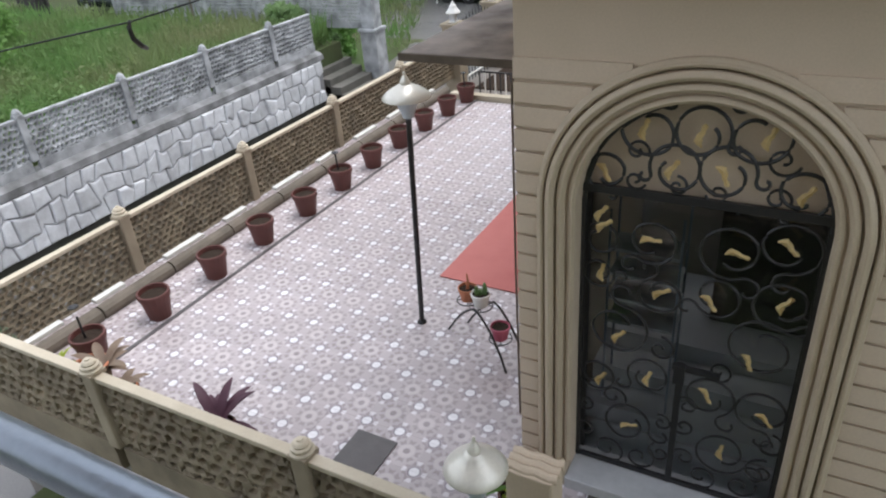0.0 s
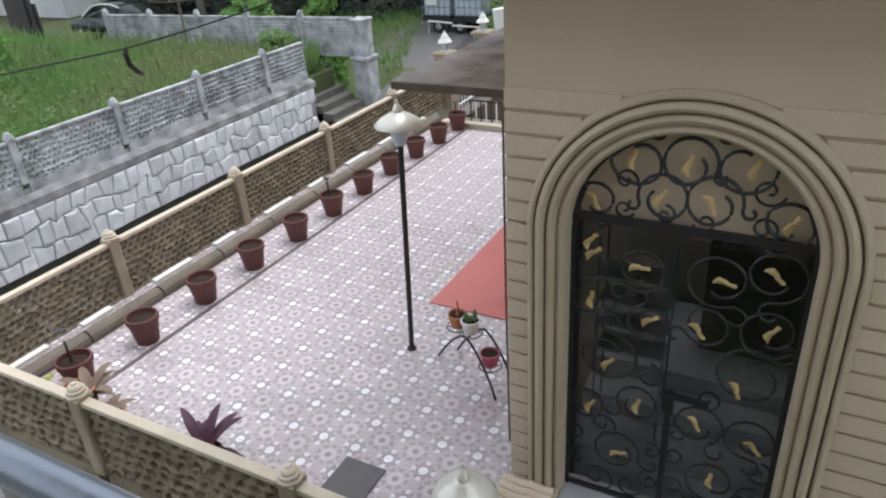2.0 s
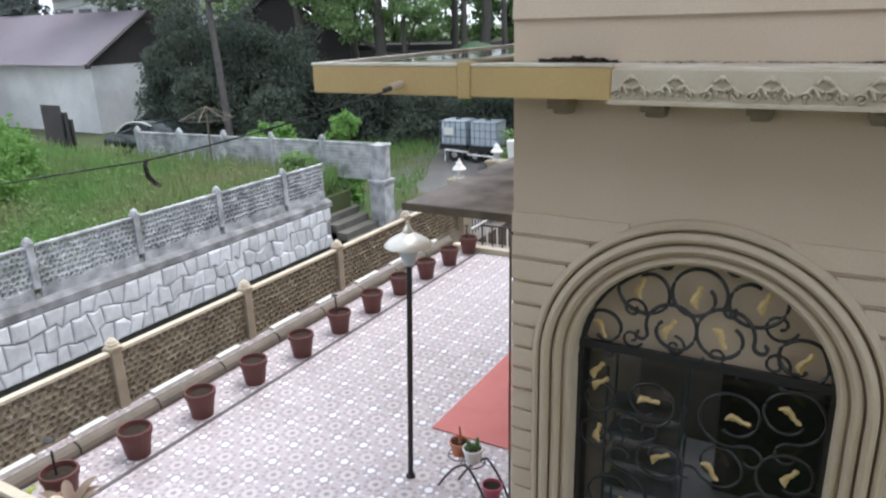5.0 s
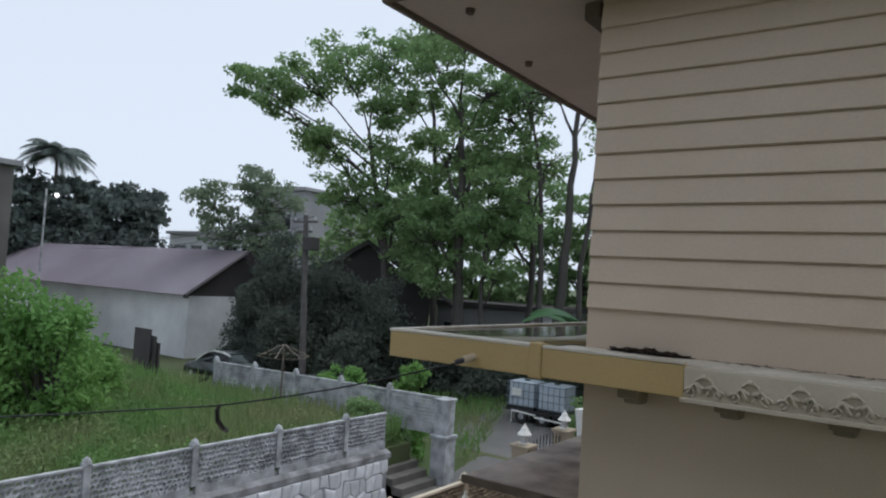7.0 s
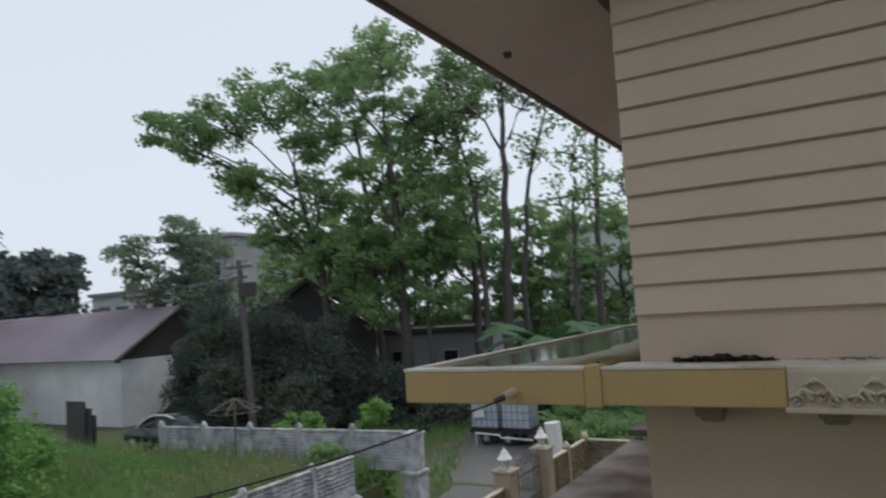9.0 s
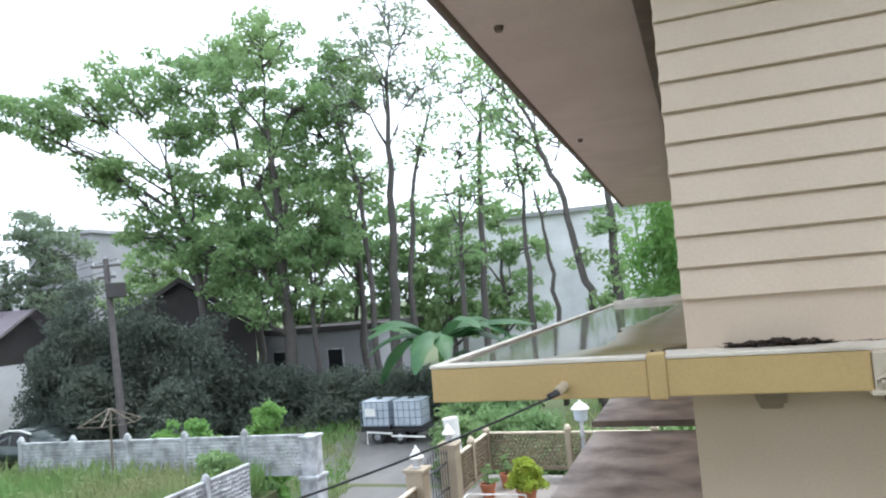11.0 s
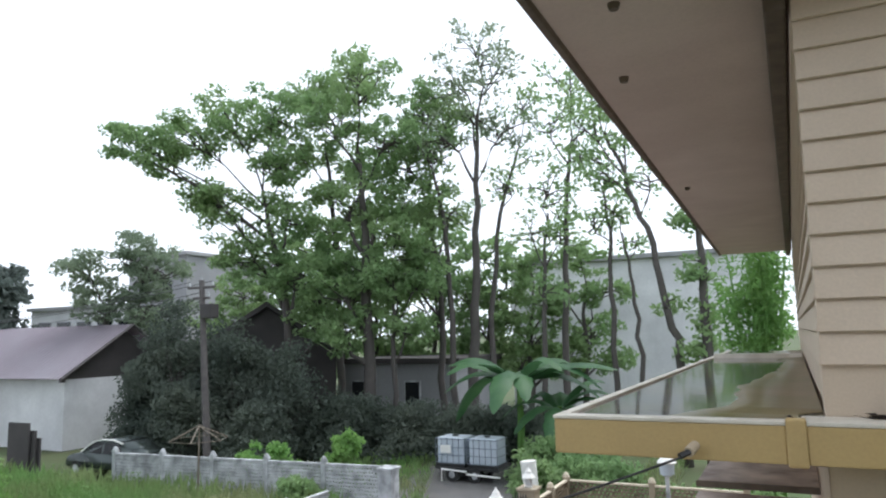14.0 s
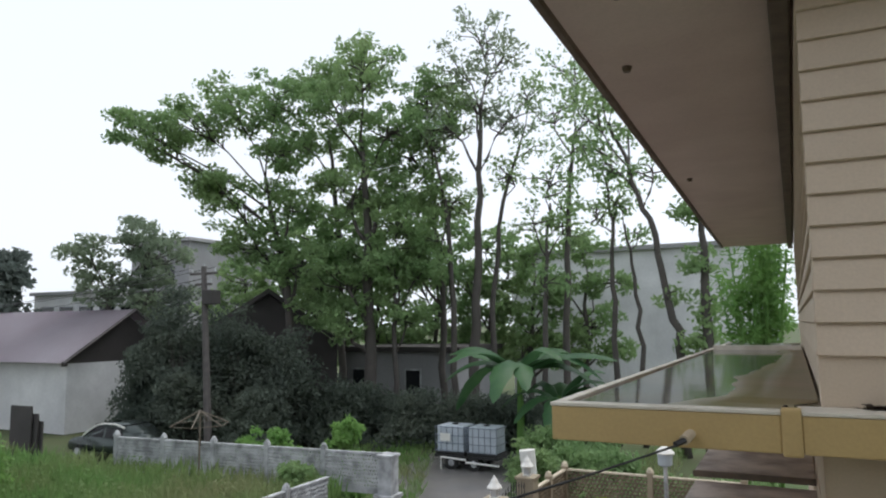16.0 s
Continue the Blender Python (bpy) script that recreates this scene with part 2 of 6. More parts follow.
def tile_material():
    """A printed cement tile: white eight-lobed flowers and grey rings on a mauve ground, two repeats to a tile."""
    m = bpy.data.materials.new("patterned_cement_tile")
    m.use_nodes = True
    n, l = m.node_tree.nodes, m.node_tree.links
    b = n["Principled BSDF"]
    geo, info = n.new("ShaderNodeNewGeometry"), n.new("ShaderNodeObjectInfo")

    def math_node(op, a, c=None):
        k = n.new("ShaderNodeMath")
        k.operation = op
        for i, v in enumerate((a, c)):
            if v is None:
                continue
            if isinstance(v, (int, float)):
                k.inputs[i].default_value = v
            else:
                l.new(v, k.inputs[i])
        return k.outputs[0]

    sep = n.new("ShaderNodeSeparateXYZ")
    l.new(geo.outputs["Position"], sep.inputs[0])

    def cell(offset):
        u = [math_node("SUBTRACT", math_node("FRACT", math_node("ADD", math_node("DIVIDE", math_node("SUBTRACT", sep.outputs[i], (-2.688, 0.010)[i]), 0.31), offset + 50)), 0.5) for i in (0, 1)]
        r = math_node("SQRT", math_node("ADD", math_node("MULTIPLY", u[0], u[0]), math_node("MULTIPLY", u[1], u[1])))
        ang = math_node("ARCTAN2", u[1], u[0])
        lobes = math_node("MULTIPLY", math_node("COSINE", math_node("MULTIPLY", ang, 8)), 0.035)
        return r, math_node("ADD", r, lobes), ang

    r1, star1, a1 = cell(0.0)
    r2, star2, a2 = cell(0.5)
    flower = math_node("LESS_THAN", r1, 0.13)
    rim_line = math_node("SUBTRACT", math_node("LESS_THAN", r1, 0.17), math_node("LESS_THAN", r1, 0.13))
    halo = math_node("SUBTRACT", math_node("LESS_THAN", star1, 0.27), math_node("LESS_THAN", r1, 0.19))
    ring = math_node("SUBTRACT", math_node("LESS_THAN", star2, 0.37), math_node("LESS_THAN", r2, 0.24))
    inner = math_node("SUBTRACT", math_node("LESS_THAN", r2, 0.21), math_node("LESS_THAN", r2, 0.10))
    eye = math_node("LESS_THAN", r2, 0.085)
    band = math_node("SUBTRACT", math_node("LESS_THAN", r1, 0.33), math_node("LESS_THAN", r1, 0.21))
    spark = math_node("MULTIPLY", band, math_node("GREATER_THAN", math_node("COSINE", math_node("MULTIPLY", a1, 4)), 0.55))
    ring = math_node("MULTIPLY", ring, math_node("GREATER_THAN", math_node("COSINE", math_node("MULTIPLY", a2, 8)), -0.4))
    wear = n.new("ShaderNodeTexNoise")
    wear.inputs["Scale"].default_value, wear.inputs["Detail"].default_value = 1.3, 6
    l.new(geo.outputs["Position"], wear.inputs["Vector"])

    def over(under, color, fac):
        k = n.new("ShaderNodeMix")
        k.data_type = "RGBA"
        l.new(fac, k.inputs["Factor"])
        if isinstance(under, tuple):
            k.inputs["A"].default_value = under
        else:
            l.new(under, k.inputs["A"])
        k.inputs["B"].default_value = color
        return k.outputs["Result"]

    col = over((0.53, 0.465, 0.48, 1), (0.43, 0.37, 0.38, 1), wear.outputs["Fac"])
    col = over(col, (0.33, 0.28, 0.29, 1), math_node("MULTIPLY", halo, 0.8))
    col = over(col, (0.34, 0.29, 0.29, 1), math_node("MULTIPLY", ring, 0.85))
    col = over(col, (0.58, 0.52, 0.52, 1), math_node("MULTIPLY", inner, 0.7))
    col = over(col, (0.26, 0.22, 0.225, 1), math_node("MULTIPLY", eye, 0.75))
    col = over(col, (0.76, 0.72, 0.75, 1), math_node("MULTIPLY", spark, 0.8))
    col = over(col, (0.86, 0.84, 0.87, 1), math_node("MULTIPLY", flower, 0.82))
    col = over(col, (0.22, 0.19, 0.22, 1), math_node("MULTIPLY", rim_line, 0.8))
    hs = n.new("ShaderNodeHueSaturation")
    l.new(col, hs.inputs["Color"])
    l.new(math_node("ADD", math_node("MULTIPLY", info.outputs["Random"], 0.14), 0.93), hs.inputs["Value"])
    l.new(hs.outputs["Color"], b.inputs["Base Color"])
    l.new(math_node("ADD", math_node("MULTIPLY", wear.outputs["Fac"], 0.35), 0.10), b.inputs["Roughness"])
    return m


GLASS, TILE = glass_material(), tile_material()
UP = Vector((0, 0, 1))


# ---- builders ----
def mesh_of(bm, name, material, smooth=False):
    me = bpy.data.meshes.new(name)
    bm.normal_update()
    bm.to_mesh(me)
    bm.free()
    me.materials.append(material)
    if smooth:
        me.polygons.foreach_set("use_smooth", [True] * len(me.polygons))
    return me


def part(name, bm, material, parent, label="", smooth=False):
    ob = new(name, mesh_of(bm, name, material, smooth))
    ob.parent = parent
    return tagged(ob, label)


def thing(name, at, label, category, group="", kind="", turn=0):
    e = new(name)
    e.empty_display_size = 0.1
    e.matrix_basis = pose(*at, 0, 0, turn)
    return tagged(e, label, category, group, kind)


def solid(name, bm, material, label, category, kind="", group="", smooth=False):
    return tagged(new(name, mesh_of(bm, name, material, smooth)), label, category, group, kind)


def box(bm, a, b, bevel=0.0):
    """A box between two corners."""
    c, s = [(p + q) / 2 for p, q in zip(a, b)], [abs(q - p) for p, q in zip(a, b)]
    r = bmesh.ops.create_cube(bm, size=1, matrix=Matrix.Translation(c) @ Matrix.Diagonal((*s, 1)))
    if bevel:
        es = {e for v in r["verts"] for e in v.link_edges}
        bmesh.ops.bevel(bm, geom=list(es), offset=bevel, segments=2, affect="EDGES", profile=0.6)
    return bm


def boxes(*pairs, bevel=0.0):
    bm = bmesh.new()
    for a, b in pairs:
        box(bm, a, b, bevel)
    return bm


def tube(bm, pts, radii, sides=8, cap=True):
    """A round tube along points; radii is one number or one for each point."""
    pts = [Vector(p) for p in pts]
    if isinstance(radii, (int, float)):
        radii = [radii] * len(pts)
    rings = []
    for i, p in enumerate(pts):
        d = (pts[min(i + 1, len(pts) - 1)] - pts[max(i - 1, 0)]).normalized()
        a = d.cross(UP if abs(d.z) < 0.9 else Vector((1, 0, 0))).normalized()
        c = d.cross(a)
        rings.append([bm.verts.new(p + radii[i] * (math.cos(k * math.tau / sides) * a + math.sin(k * math.tau / sides) * c)) for k in range(sides)])
    for r, q in zip(rings, rings[1:]):
        for k in range(sides):
            bm.faces.new((r[k], r[(k + 1) % sides], q[(k + 1) % sides], q[k]))
    if cap:
        bm.faces.new(rings[0][::-1])
        bm.faces.new(rings[-1])
    return bm


def turned(bm, profile, at=(0, 0, 0), sides=16, close=True):
    """A turned form: profile holds (radius, height)."""
    rings = [[bm.verts.new((at[0] + r * math.cos(k * math.tau / sides), at[1] + r * math.sin(k * math.tau / sides), at[2] + z)) for k in range(sides)] for r, z in profile]
    for r, q in zip(rings, rings[1:]):
        for k in range(sides):
            bm.faces.new((r[k], r[(k + 1) % sides], q[(k + 1) % sides], q[k]))
    if close:
        bm.faces.new(rings[0][::-1])
        bm.faces.new(rings[-1])
    return bm


def quads_mesh(name, centers, ax, ay, material):
    """Many small leaf quads, bent along their middle: centre, half length and half width vectors."""
    n = len(centers)
    nrm = np.cross(ax, ay)
    nrm = nrm / (np.linalg.norm(nrm, axis=1, keepdims=True) + 1e-9) * np.linalg.norm(ay, axis=1, keepdims=True) * 0.35
    v = np.stack([centers - ax, centers + ay + nrm, centers + ax, centers - ay + nrm], 1).reshape(-1, 3)
    f = np.arange(n * 4).reshape(-1, 4)
    me = bpy.data.meshes.new(name)
    me.from_pydata(v.tolist(), [], f.tolist())
    me.materials.append(material)
    return me


def leaf_cloud(rng, centers, per, spread, size, droop=0.3, flat=0.75):
    """Leaves strewn in clumps round the given centres."""
    c = np.repeat(np.asarray(centers, float), per, 0)
    off = rng.normal(size=c.shape)
    off *= (rng.random((len(c), 1)) ** 0.5) * spread / (np.linalg.norm(off, axis=1, keepdims=True) + 1e-9)
    off[:, 2] *= flat
    c = c + off
    d = rng.normal(size=c.shape)
    d[:, 2] -= droop
    d /= np.linalg.norm(d, axis=1, keepdims=True)
    e = np.cross(d, rng.normal(size=c.shape))
    e /= np.linalg.norm(e, axis=1, keepdims=True)
    s = size * (0.6 + 0.8 * rng.random((len(c), 1)))
    return c, d * s, e * s * 0.5


def tree(seed, base, trunk, blobs, leaf, label, r0=0.22, per=58, clumps=30, size=0.125, spread=0.62):
    """A tree: the trunk's way as points, a limb to every blob (x, y, z, radius), twigs and clumped leaves."""
    rng = np.random.default_rng(seed)
    t = thing("tree", base, label, "tree", "trees behind the lane")
    pts = [Vector((0, 0, -0.1))] + [Vector(p) - Vector(base) for p in trunk]
    fine = [pts[0]]
    for a, b in zip(pts, pts[1:]):
        for k in range(1, 5):
            w = a.lerp(b, k / 4)
            fine.append(w + Vector(rng.normal(size=3)) * 0.06)
    bm = bmesh.new()
    n = len(fine)
    tube(bm, fine, [r0 * (1 - 0.72 * i / n) for i in range(n)], 9)
    centers = []
    for x, y, z, r in blobs:
        z = z if z < 9 else 9 + (z - 9) * 1.14
        c = Vector((x, y, z)) - Vector(base)
        k = min(range(n), key=lambda i: abs(fine[i].z - (c.z - 1.1 * r - 0.35 * (c.xy - fine[i].xy).length)))
        s = fine[k]
        mid = s.lerp(c, 0.5) + Vector(rng.normal(size=3)) * 0.25 + Vector((0, 0, 0.25))
        r1 = r0 * (1 - 0.72 * k / n) * 0.55
        tube(bm, [s, s.lerp(mid, 0.5) + Vector(rng.normal(size=3)) * 0.1, mid, mid.lerp(c, 0.6), c], [r1, r1 * 0.85, r1 * 0.65, r1 * 0.45, 0.02], 6)
        for _ in range(int(clumps * (r / 2.2) ** 1.6) + 4):
            d = rng.normal(size=3)
            d /= np.linalg.norm(d)
            q = c + Vector(d * r * (0.35 + 0.65 * rng.random() ** 0.6) * np.array((1, 1, 0.75)))
            centers.append(q)
            if rng.random() < 0.5:
                o = mid.lerp(c, rng.random())
                tube(bm, [o, o.lerp(q, 0.5) + Vector(rng.normal(size=3)) * 0.15, q], [0.045, 0.03, 0.012], 4, False)
    part("trunk", bm, BARK, t, smooth=True)
    c, ax, ay = leaf_cloud(rng, centers, per, spread, size, flat=0.55)
    crown = new("crown", quads_mesh("crown", c, ax, ay, leaf))
    crown.parent = t
    return t


def bush(seed, at, radius, height, leaf, label, per=26, clumps=60, size=0.12, category="bush", name="bush", group=""):
    """A shrub: stems and clumped leaves in an uneven dome."""
    rng = np.random.default_rng(seed)
    t = thing(name, at, label, category, group)
    bm = bmesh.new()
    cs = []
    for _ in range(clumps):
        a, rr, h = rng.random() * math.tau, rng.random() ** 0.5, rng.random()
        k = radius * rr * (1 - 0.55 * h) * (0.75 + 0.5 * rng.random())
        p = Vector((k * math.cos(a), k * math.sin(a), height * (0.08 + 0.92 * h) * (0.8 + 0.3 * rng.random())))
        cs.append(p)
        if rng.random() < 0.35:
            tube(bm, [(p.x * 0.15, p.y * 0.15, 0), (p.x * 0.5, p.y * 0.5, p.z * 0.6), p], [0.02 * radius, 0.014 * radius, 0.005], 4, False)
    part("stem", bm, BARK, t)
    c, ax, ay = leaf_cloud(rng, cs, per, radius * 0.3, size)
    f = new("foliage", quads_mesh("foliage", c, ax, ay, leaf))
    f.parent = t
    return t


# ---- ground ----
ROAD_Z, GARDEN_Z = -1.2, -0.3
LANE_Z = -1.65


def lane_z(y):
    """The lane dips beside the terrace and climbs beyond the gate pillars."""
    return LANE_Z + (ROAD_Z - LANE_Z) * min(1.0, max(0.0, (y - 12.4) / 3.0))


bm = bmesh.new()
gx = (-1400, -500, -160, -70, -32, -10.3, -9.9, -7.3, -4.9, -4.6, 30, 90, 300, 1400)
gy = (-1400, -400, -120, -40, -14, -2, 6, 12.4, 13.4, 14.4, 15.4, 30, 60, 120, 400, 1400)
gv = [[bm.verts.new((x, y, (lane_z(y) if -10 < x < -4.8 and -40 < y < 30 else ROAD_Z) - 0.03)) for y in gy] for x in gx]
for a, b in zip(gv, gv[1:]):
    for q in range(len(gy) - 1):
        bm.faces.new((a[q], b[q], b[q + 1], a[q + 1]))
solid("ground", bm, EARTH, "damp earth and weeds reaching the horizon", "ground", "structure")
bm = bmesh.new()
prev = None
for i in range(41):
    y = -12 + 47 * i / 40
    bend = 0.0 if y < 12 else -0.012 * (y - 12) ** 2
    row = [bm.verts.new((x, y, lane_z(y))) for x in (-9.5 + bend - (0 if y < 13 else min(3.0, (y - 13) * 0.6)), -7.3 + bend, -5.0 + bend)]
    if prev:
        for a, b, c, d in zip(prev, prev[1:], row[1:], row):
            bm.faces.new((a, b, c, d))
    prev = row
solid("road", bm, ASPHALT, "wet grey lane beside the walled terrace", "road", "structure")
garden = solid("garden_ground", boxes(((-32, -9, -1.8), (-9.95, 11.6, GARDEN_Z))), EARTH, "raised garden earth behind the stone retaining wall", "ground", "structure")
rng = np.random.default_rng(3)
n = 24000
p = np.column_stack([-10.1 - 20 * rng.random(n) ** 1.3, -6 + 17.4 * rng.random(n), np.full(n, GARDEN_Z)])
h = (0.25 + 0.05 * np.clip(p[:, 1], 0, 8)) + 0.36 * rng.random(n) * np.array([0.6 + 0.5 * noise.noise(Vector((a * 0.5, b * 0.5, 0))) for a, b in p[:, :2]])
lean = rng.normal(size=(n, 3)) * 0.25
lean[:, 2] = 1
side = np.column_stack([rng.normal(size=n), rng.normal(size=n), np.zeros(n)])
side /= np.linalg.norm(side, axis=1, keepdims=True)
ax = lean * h[:, None] / 2
tagged(new("grass", quads_mesh("grass", p + ax, ax, side * 0.022 * (1 + rng.random((n, 1))), GRASS)), "long unmown grass and weeds filling the garden", "grass", kind="stuff")
rng = np.random.default_rng(21)
n = 3000
p = np.column_stack([-10.2 - 17 * rng.random(n) ** 1.2, -5 + 16.2 * rng.random(n), GARDEN_Z + 0.12 + 0.45 * rng.random(n) ** 2])
c, ax, ay = leaf_cloud(rng, p, 50, 0.42, 0.05)
c[:, 2] = np.maximum(c[:, 2], GARDEN_Z + 0.02)
tagged(new("weeds", quads_mesh("weeds", c, ax, ay, GRASS)), "leafy green weeds tangled through the long grass", "weeds", kind="stuff")
n = 9000
p = np.column_stack([-18 + 14 * rng.random(n), 14 + 16 * rng.random(n), np.full(n, ROAD_Z)])
p = p[(p[:, 0] < -9.5 - 0.45 * (p[:, 1] - 14)) | (p[:, 0] > -5.5)]
ax = np.column_stack([rng.normal(size=len(p)) * 0.05, rng.normal(size=len(p)) * 0.05, 0.1 + 0.12 * rng.random(len(p))])
side = np.column_stack([rng.normal(size=len(p)), rng.normal(size=len(p)), np.zeros(len(p))])
tagged(new("verge_grass", quads_mesh("verge_grass", p + ax, ax, side * 0.02, GRASS)), "short grass on the verge beyond the lane", "grass", kind="stuff")

# ---- terrace ----
terrace = solid("terrace", boxes(((-5.15, -1.09, -1.8), (0.6, 7.5, -0.025)), ((0.1, -1.5, -1.8), (0.66, -1.092, -0.025)), ((-5.15, 7.502, -1.8), (0.3, 13.3, -0.33))), PAVING, "raised terrace base beside the house", "terrace", "structure")
floor = thing("floor", (0, 0, 0), "patterned mauve and white cement tile terrace floor", "floor", kind="structure")
tile_mesh = mesh_of(boxes(((-0.1544, -0.1544, -0.024), (0.1544, 0.1544, 0.0))), "tile", TILE)
for i in range(18):
    for j in range(16):
        ob = new("tile", tile_mesh)
        ob.location = (-4.893 + 0.31 * i, -0.92 + 0.31 * j, random.uniform(-0.0008, 0.0008))
        ob.parent = floor
rest = part("far_tiles", boxes(*[((-5.0474 + 0.31 * i, 3.8856 + 0.31 * j, -0.024), (-4.7386 + 0.31 * i, 4.1944 + 0.31 * j, 0.0)) for i in range(18) for j in range(11)]), TILE, floor)
tagged(rest, kind="stuff")
solid("drain_channel", boxes(((-3.965, -1.05, 0.001), (-3.915, 7.4, 0.006))), DRAIN, "narrow dark drain channel set in the tiles", "drain", "structure")
solid("drain_cover", boxes(((-1.29, -0.62, 0.001), (-0.93, -0.26, 0.012)), bevel=0.004), DRAIN, "square grey metal drain cover in the terrace floor", "drain cover", "structure")
kerb = solid("terrace_kerb", boxes(((-4.5, 7.42, -0.3), (0.0, 7.58, 0.07)), bevel=0.012), YELLOWTOP, "cream kerb closing the tiled terrace", "kerb", "structure")
carpet = solid("carpet", boxes(((-1.77, 1.975, 0.002), (-0.02, 4.9, 0.014)), bevel=0.003), CARPET, "faded red carpet lying on the terrace tiles", "carpet")
edging = thing("edging", (-4.66, 0, 0), "tan half-round edging along the terrace fence", "edging", kind="structure")
for j in range(9):
    y0 = -0.95 + 0.95 * j
    bm = bmesh.new()
    tube(bm, [(0, y0, 0.05), (0, y0 + 0.93, 0.05)], 0.085, 12)
    part("edging_piece", bm, BAMBOO, edging, smooth=False)
    part("edging_cap", boxes(((-0.13, y0 + 0.03, 0.13), (-0.05, y0 + 0.60 - 0.2 * (j % 2), 0.175)), bevel=0.006), WHITE, edging)


# ---- pierced fences ----
def lattice(width, height, cols, rows, thick, material, seed):
    """A pierced panel: leaning uneven oval holes between rough webs that swell forward, in the xz plane."""
    rng = random.Random(seed)
    bm = bmesh.new()
    cw, rh = width / cols, height / rows
    memo = {}

    def knot(i, j):
        if (i, j) not in memo:
            edge = j in (0, rows)
            x = i * cw / 2 + rng.uniform(-0.27, 0.27) * cw
            z = j * rh + (0 if edge else rng.uniform(-0.33, 0.33) * rh)
            memo[i, j] = (min(max(x, 0), width), min(max(z, 0), height), rng.uniform(-0.022, 0.0))
        return memo[i, j]

    for j in range(rows):
        for i in range(-1 + j % 2, 2 * cols, 2):
            six = [knot(i + a, j + b) for a, b in ((0, 0), (1, 0), (2, 0), (2, 1), (1, 1), (0, 1))]
            if max(q[0] for q in six) - min(q[0] for q in six) < 0.02:
                continue
            ring = []
            for p, q in zip(six, six[1:] + six[:1]):
                ring += [p, tuple((u + v) / 2 for u, v in zip(p, q))]
            cx, cz = sum(q[0] for q in six) / 6, sum(q[1] for q in six) / 6
            rx, rz, lean = cw * rng.uniform(0.30, 0.48), rh * rng.uniform(0.30, 0.50), rng.uniform(0.0, 0.7)
            lip, hole = [], []
            for x, z, y in ring:      # a leaning oval in each cell, kept inside its web
                a = math.atan2((z - cz) / rh, (x - cx) / cw)
                ox, oz = rx * math.cos(a) + lean * rz * math.sin(a), rz * math.sin(a)
                g = min(1.0, 0.9 * math.hypot(x - cx, z - cz) / (math.hypot(ox, oz) + 1e-6))
                hole.append((cx + ox * g * 0.9, cz + oz * g * 0.9, 0.018))
                lip.append((cx + ox * g * 1.04, cz + oz * g * 1.04, 0.004 + 0.4 * y))
            back = [(x, z, thick) for x, z, _ in hole]
            layers = [[bm.verts.new((x, y, z)) for x, z, y in r] for r in (ring, lip, hole, back, [(x, z, thick) for x, z, _ in ring])]
            for a, b in zip(layers, layers[1:]):
                for q in range(12):
                    bm.faces.new((a[q], a[(q + 1) % 12], b[(q + 1) % 12], b[q]))
    return mesh_of(bm, "panel", material)


def post_profile(w, top, r=0.065):
    bm = boxes(((-w, -w, -0.05), (w, w, top - 0.13)), bevel=0.02)
    box(bm, (-w * 1.15, -w * 1.15, top - 0.15), (w * 1.15, w * 1.15, top - 0.11), 0.008)
    return bm


def cap_profile(top, r):
    return turned(bmesh.new(), [(r, top - 0.12), (r * 1.12, top - 0.105), (r * 1.12, top - 0.09), (r * 0.9, top - 0.082), (r * 0.98, top - 0.07), (r * 0.95, top - 0.055), (r * 0.72, top - 0.048), (r * 0.76, top - 0.035), (r * 0.55, top - 0.018), (r * 0.3, top - 0.012), (r * 0.28, top)], sides=14)


def fence(name, start, end, count, z0, panel_z, panel_h, post_top, materials, label, seed, skip_first=False, post_w=0.065, cols=19, rows=9, post_bottom=None, skip_last=False):
    """Posts with turned caps, and a pierced panel with a coping between each two."""
    post_m, panel_m, cope_m = materials
    a, b = Vector(start), Vector(end)
    length, ang = (b - a).length, math.degrees(math.atan2(b.y - a.y, b.x - a.x))
    f = thing(name, (a.x, a.y, z0), label, "fence", turn=ang, kind="structure")
    step = length / count
    pm = mesh_of(post_profile(post_w, post_top), "post", post_m)
    cm = mesh_of(cap_profile(post_top, post_w * 1.15), "cap", cope_m)
    lm = lattice(step - 2 * post_w, panel_h, cols, rows, 0.06, panel_m, seed)
    lip = boxes(((0, -0.03, panel_z + panel_h), (step - 2 * post_w, 0.055, panel_z + panel_h + 0.045)), bevel=0.01)
    lipm = mesh_of(lip, "coping", cope_m)
    low = mesh_of(boxes(((0, -0.02, -0.05), (step - 2 * post_w, 0.05, panel_z))), "sill", panel_m)
    for i in range(count + 1):
        if not (i == 0 and skip_first) and not (i == count and skip_last):
            o = new("post", pm)
            o.location, o.parent = (i * step, 0.015, 0), f
            c = new("cap", cm)
            c.parent = o
        if i < count:
            for nm, me, z in (("panel", lm, panel_z), ("coping", lipm, 0), ("sill", low, 0)):
                o = new(nm, me)
                o.location, o.parent = (i * step + post_w, 0, z), f
    return f


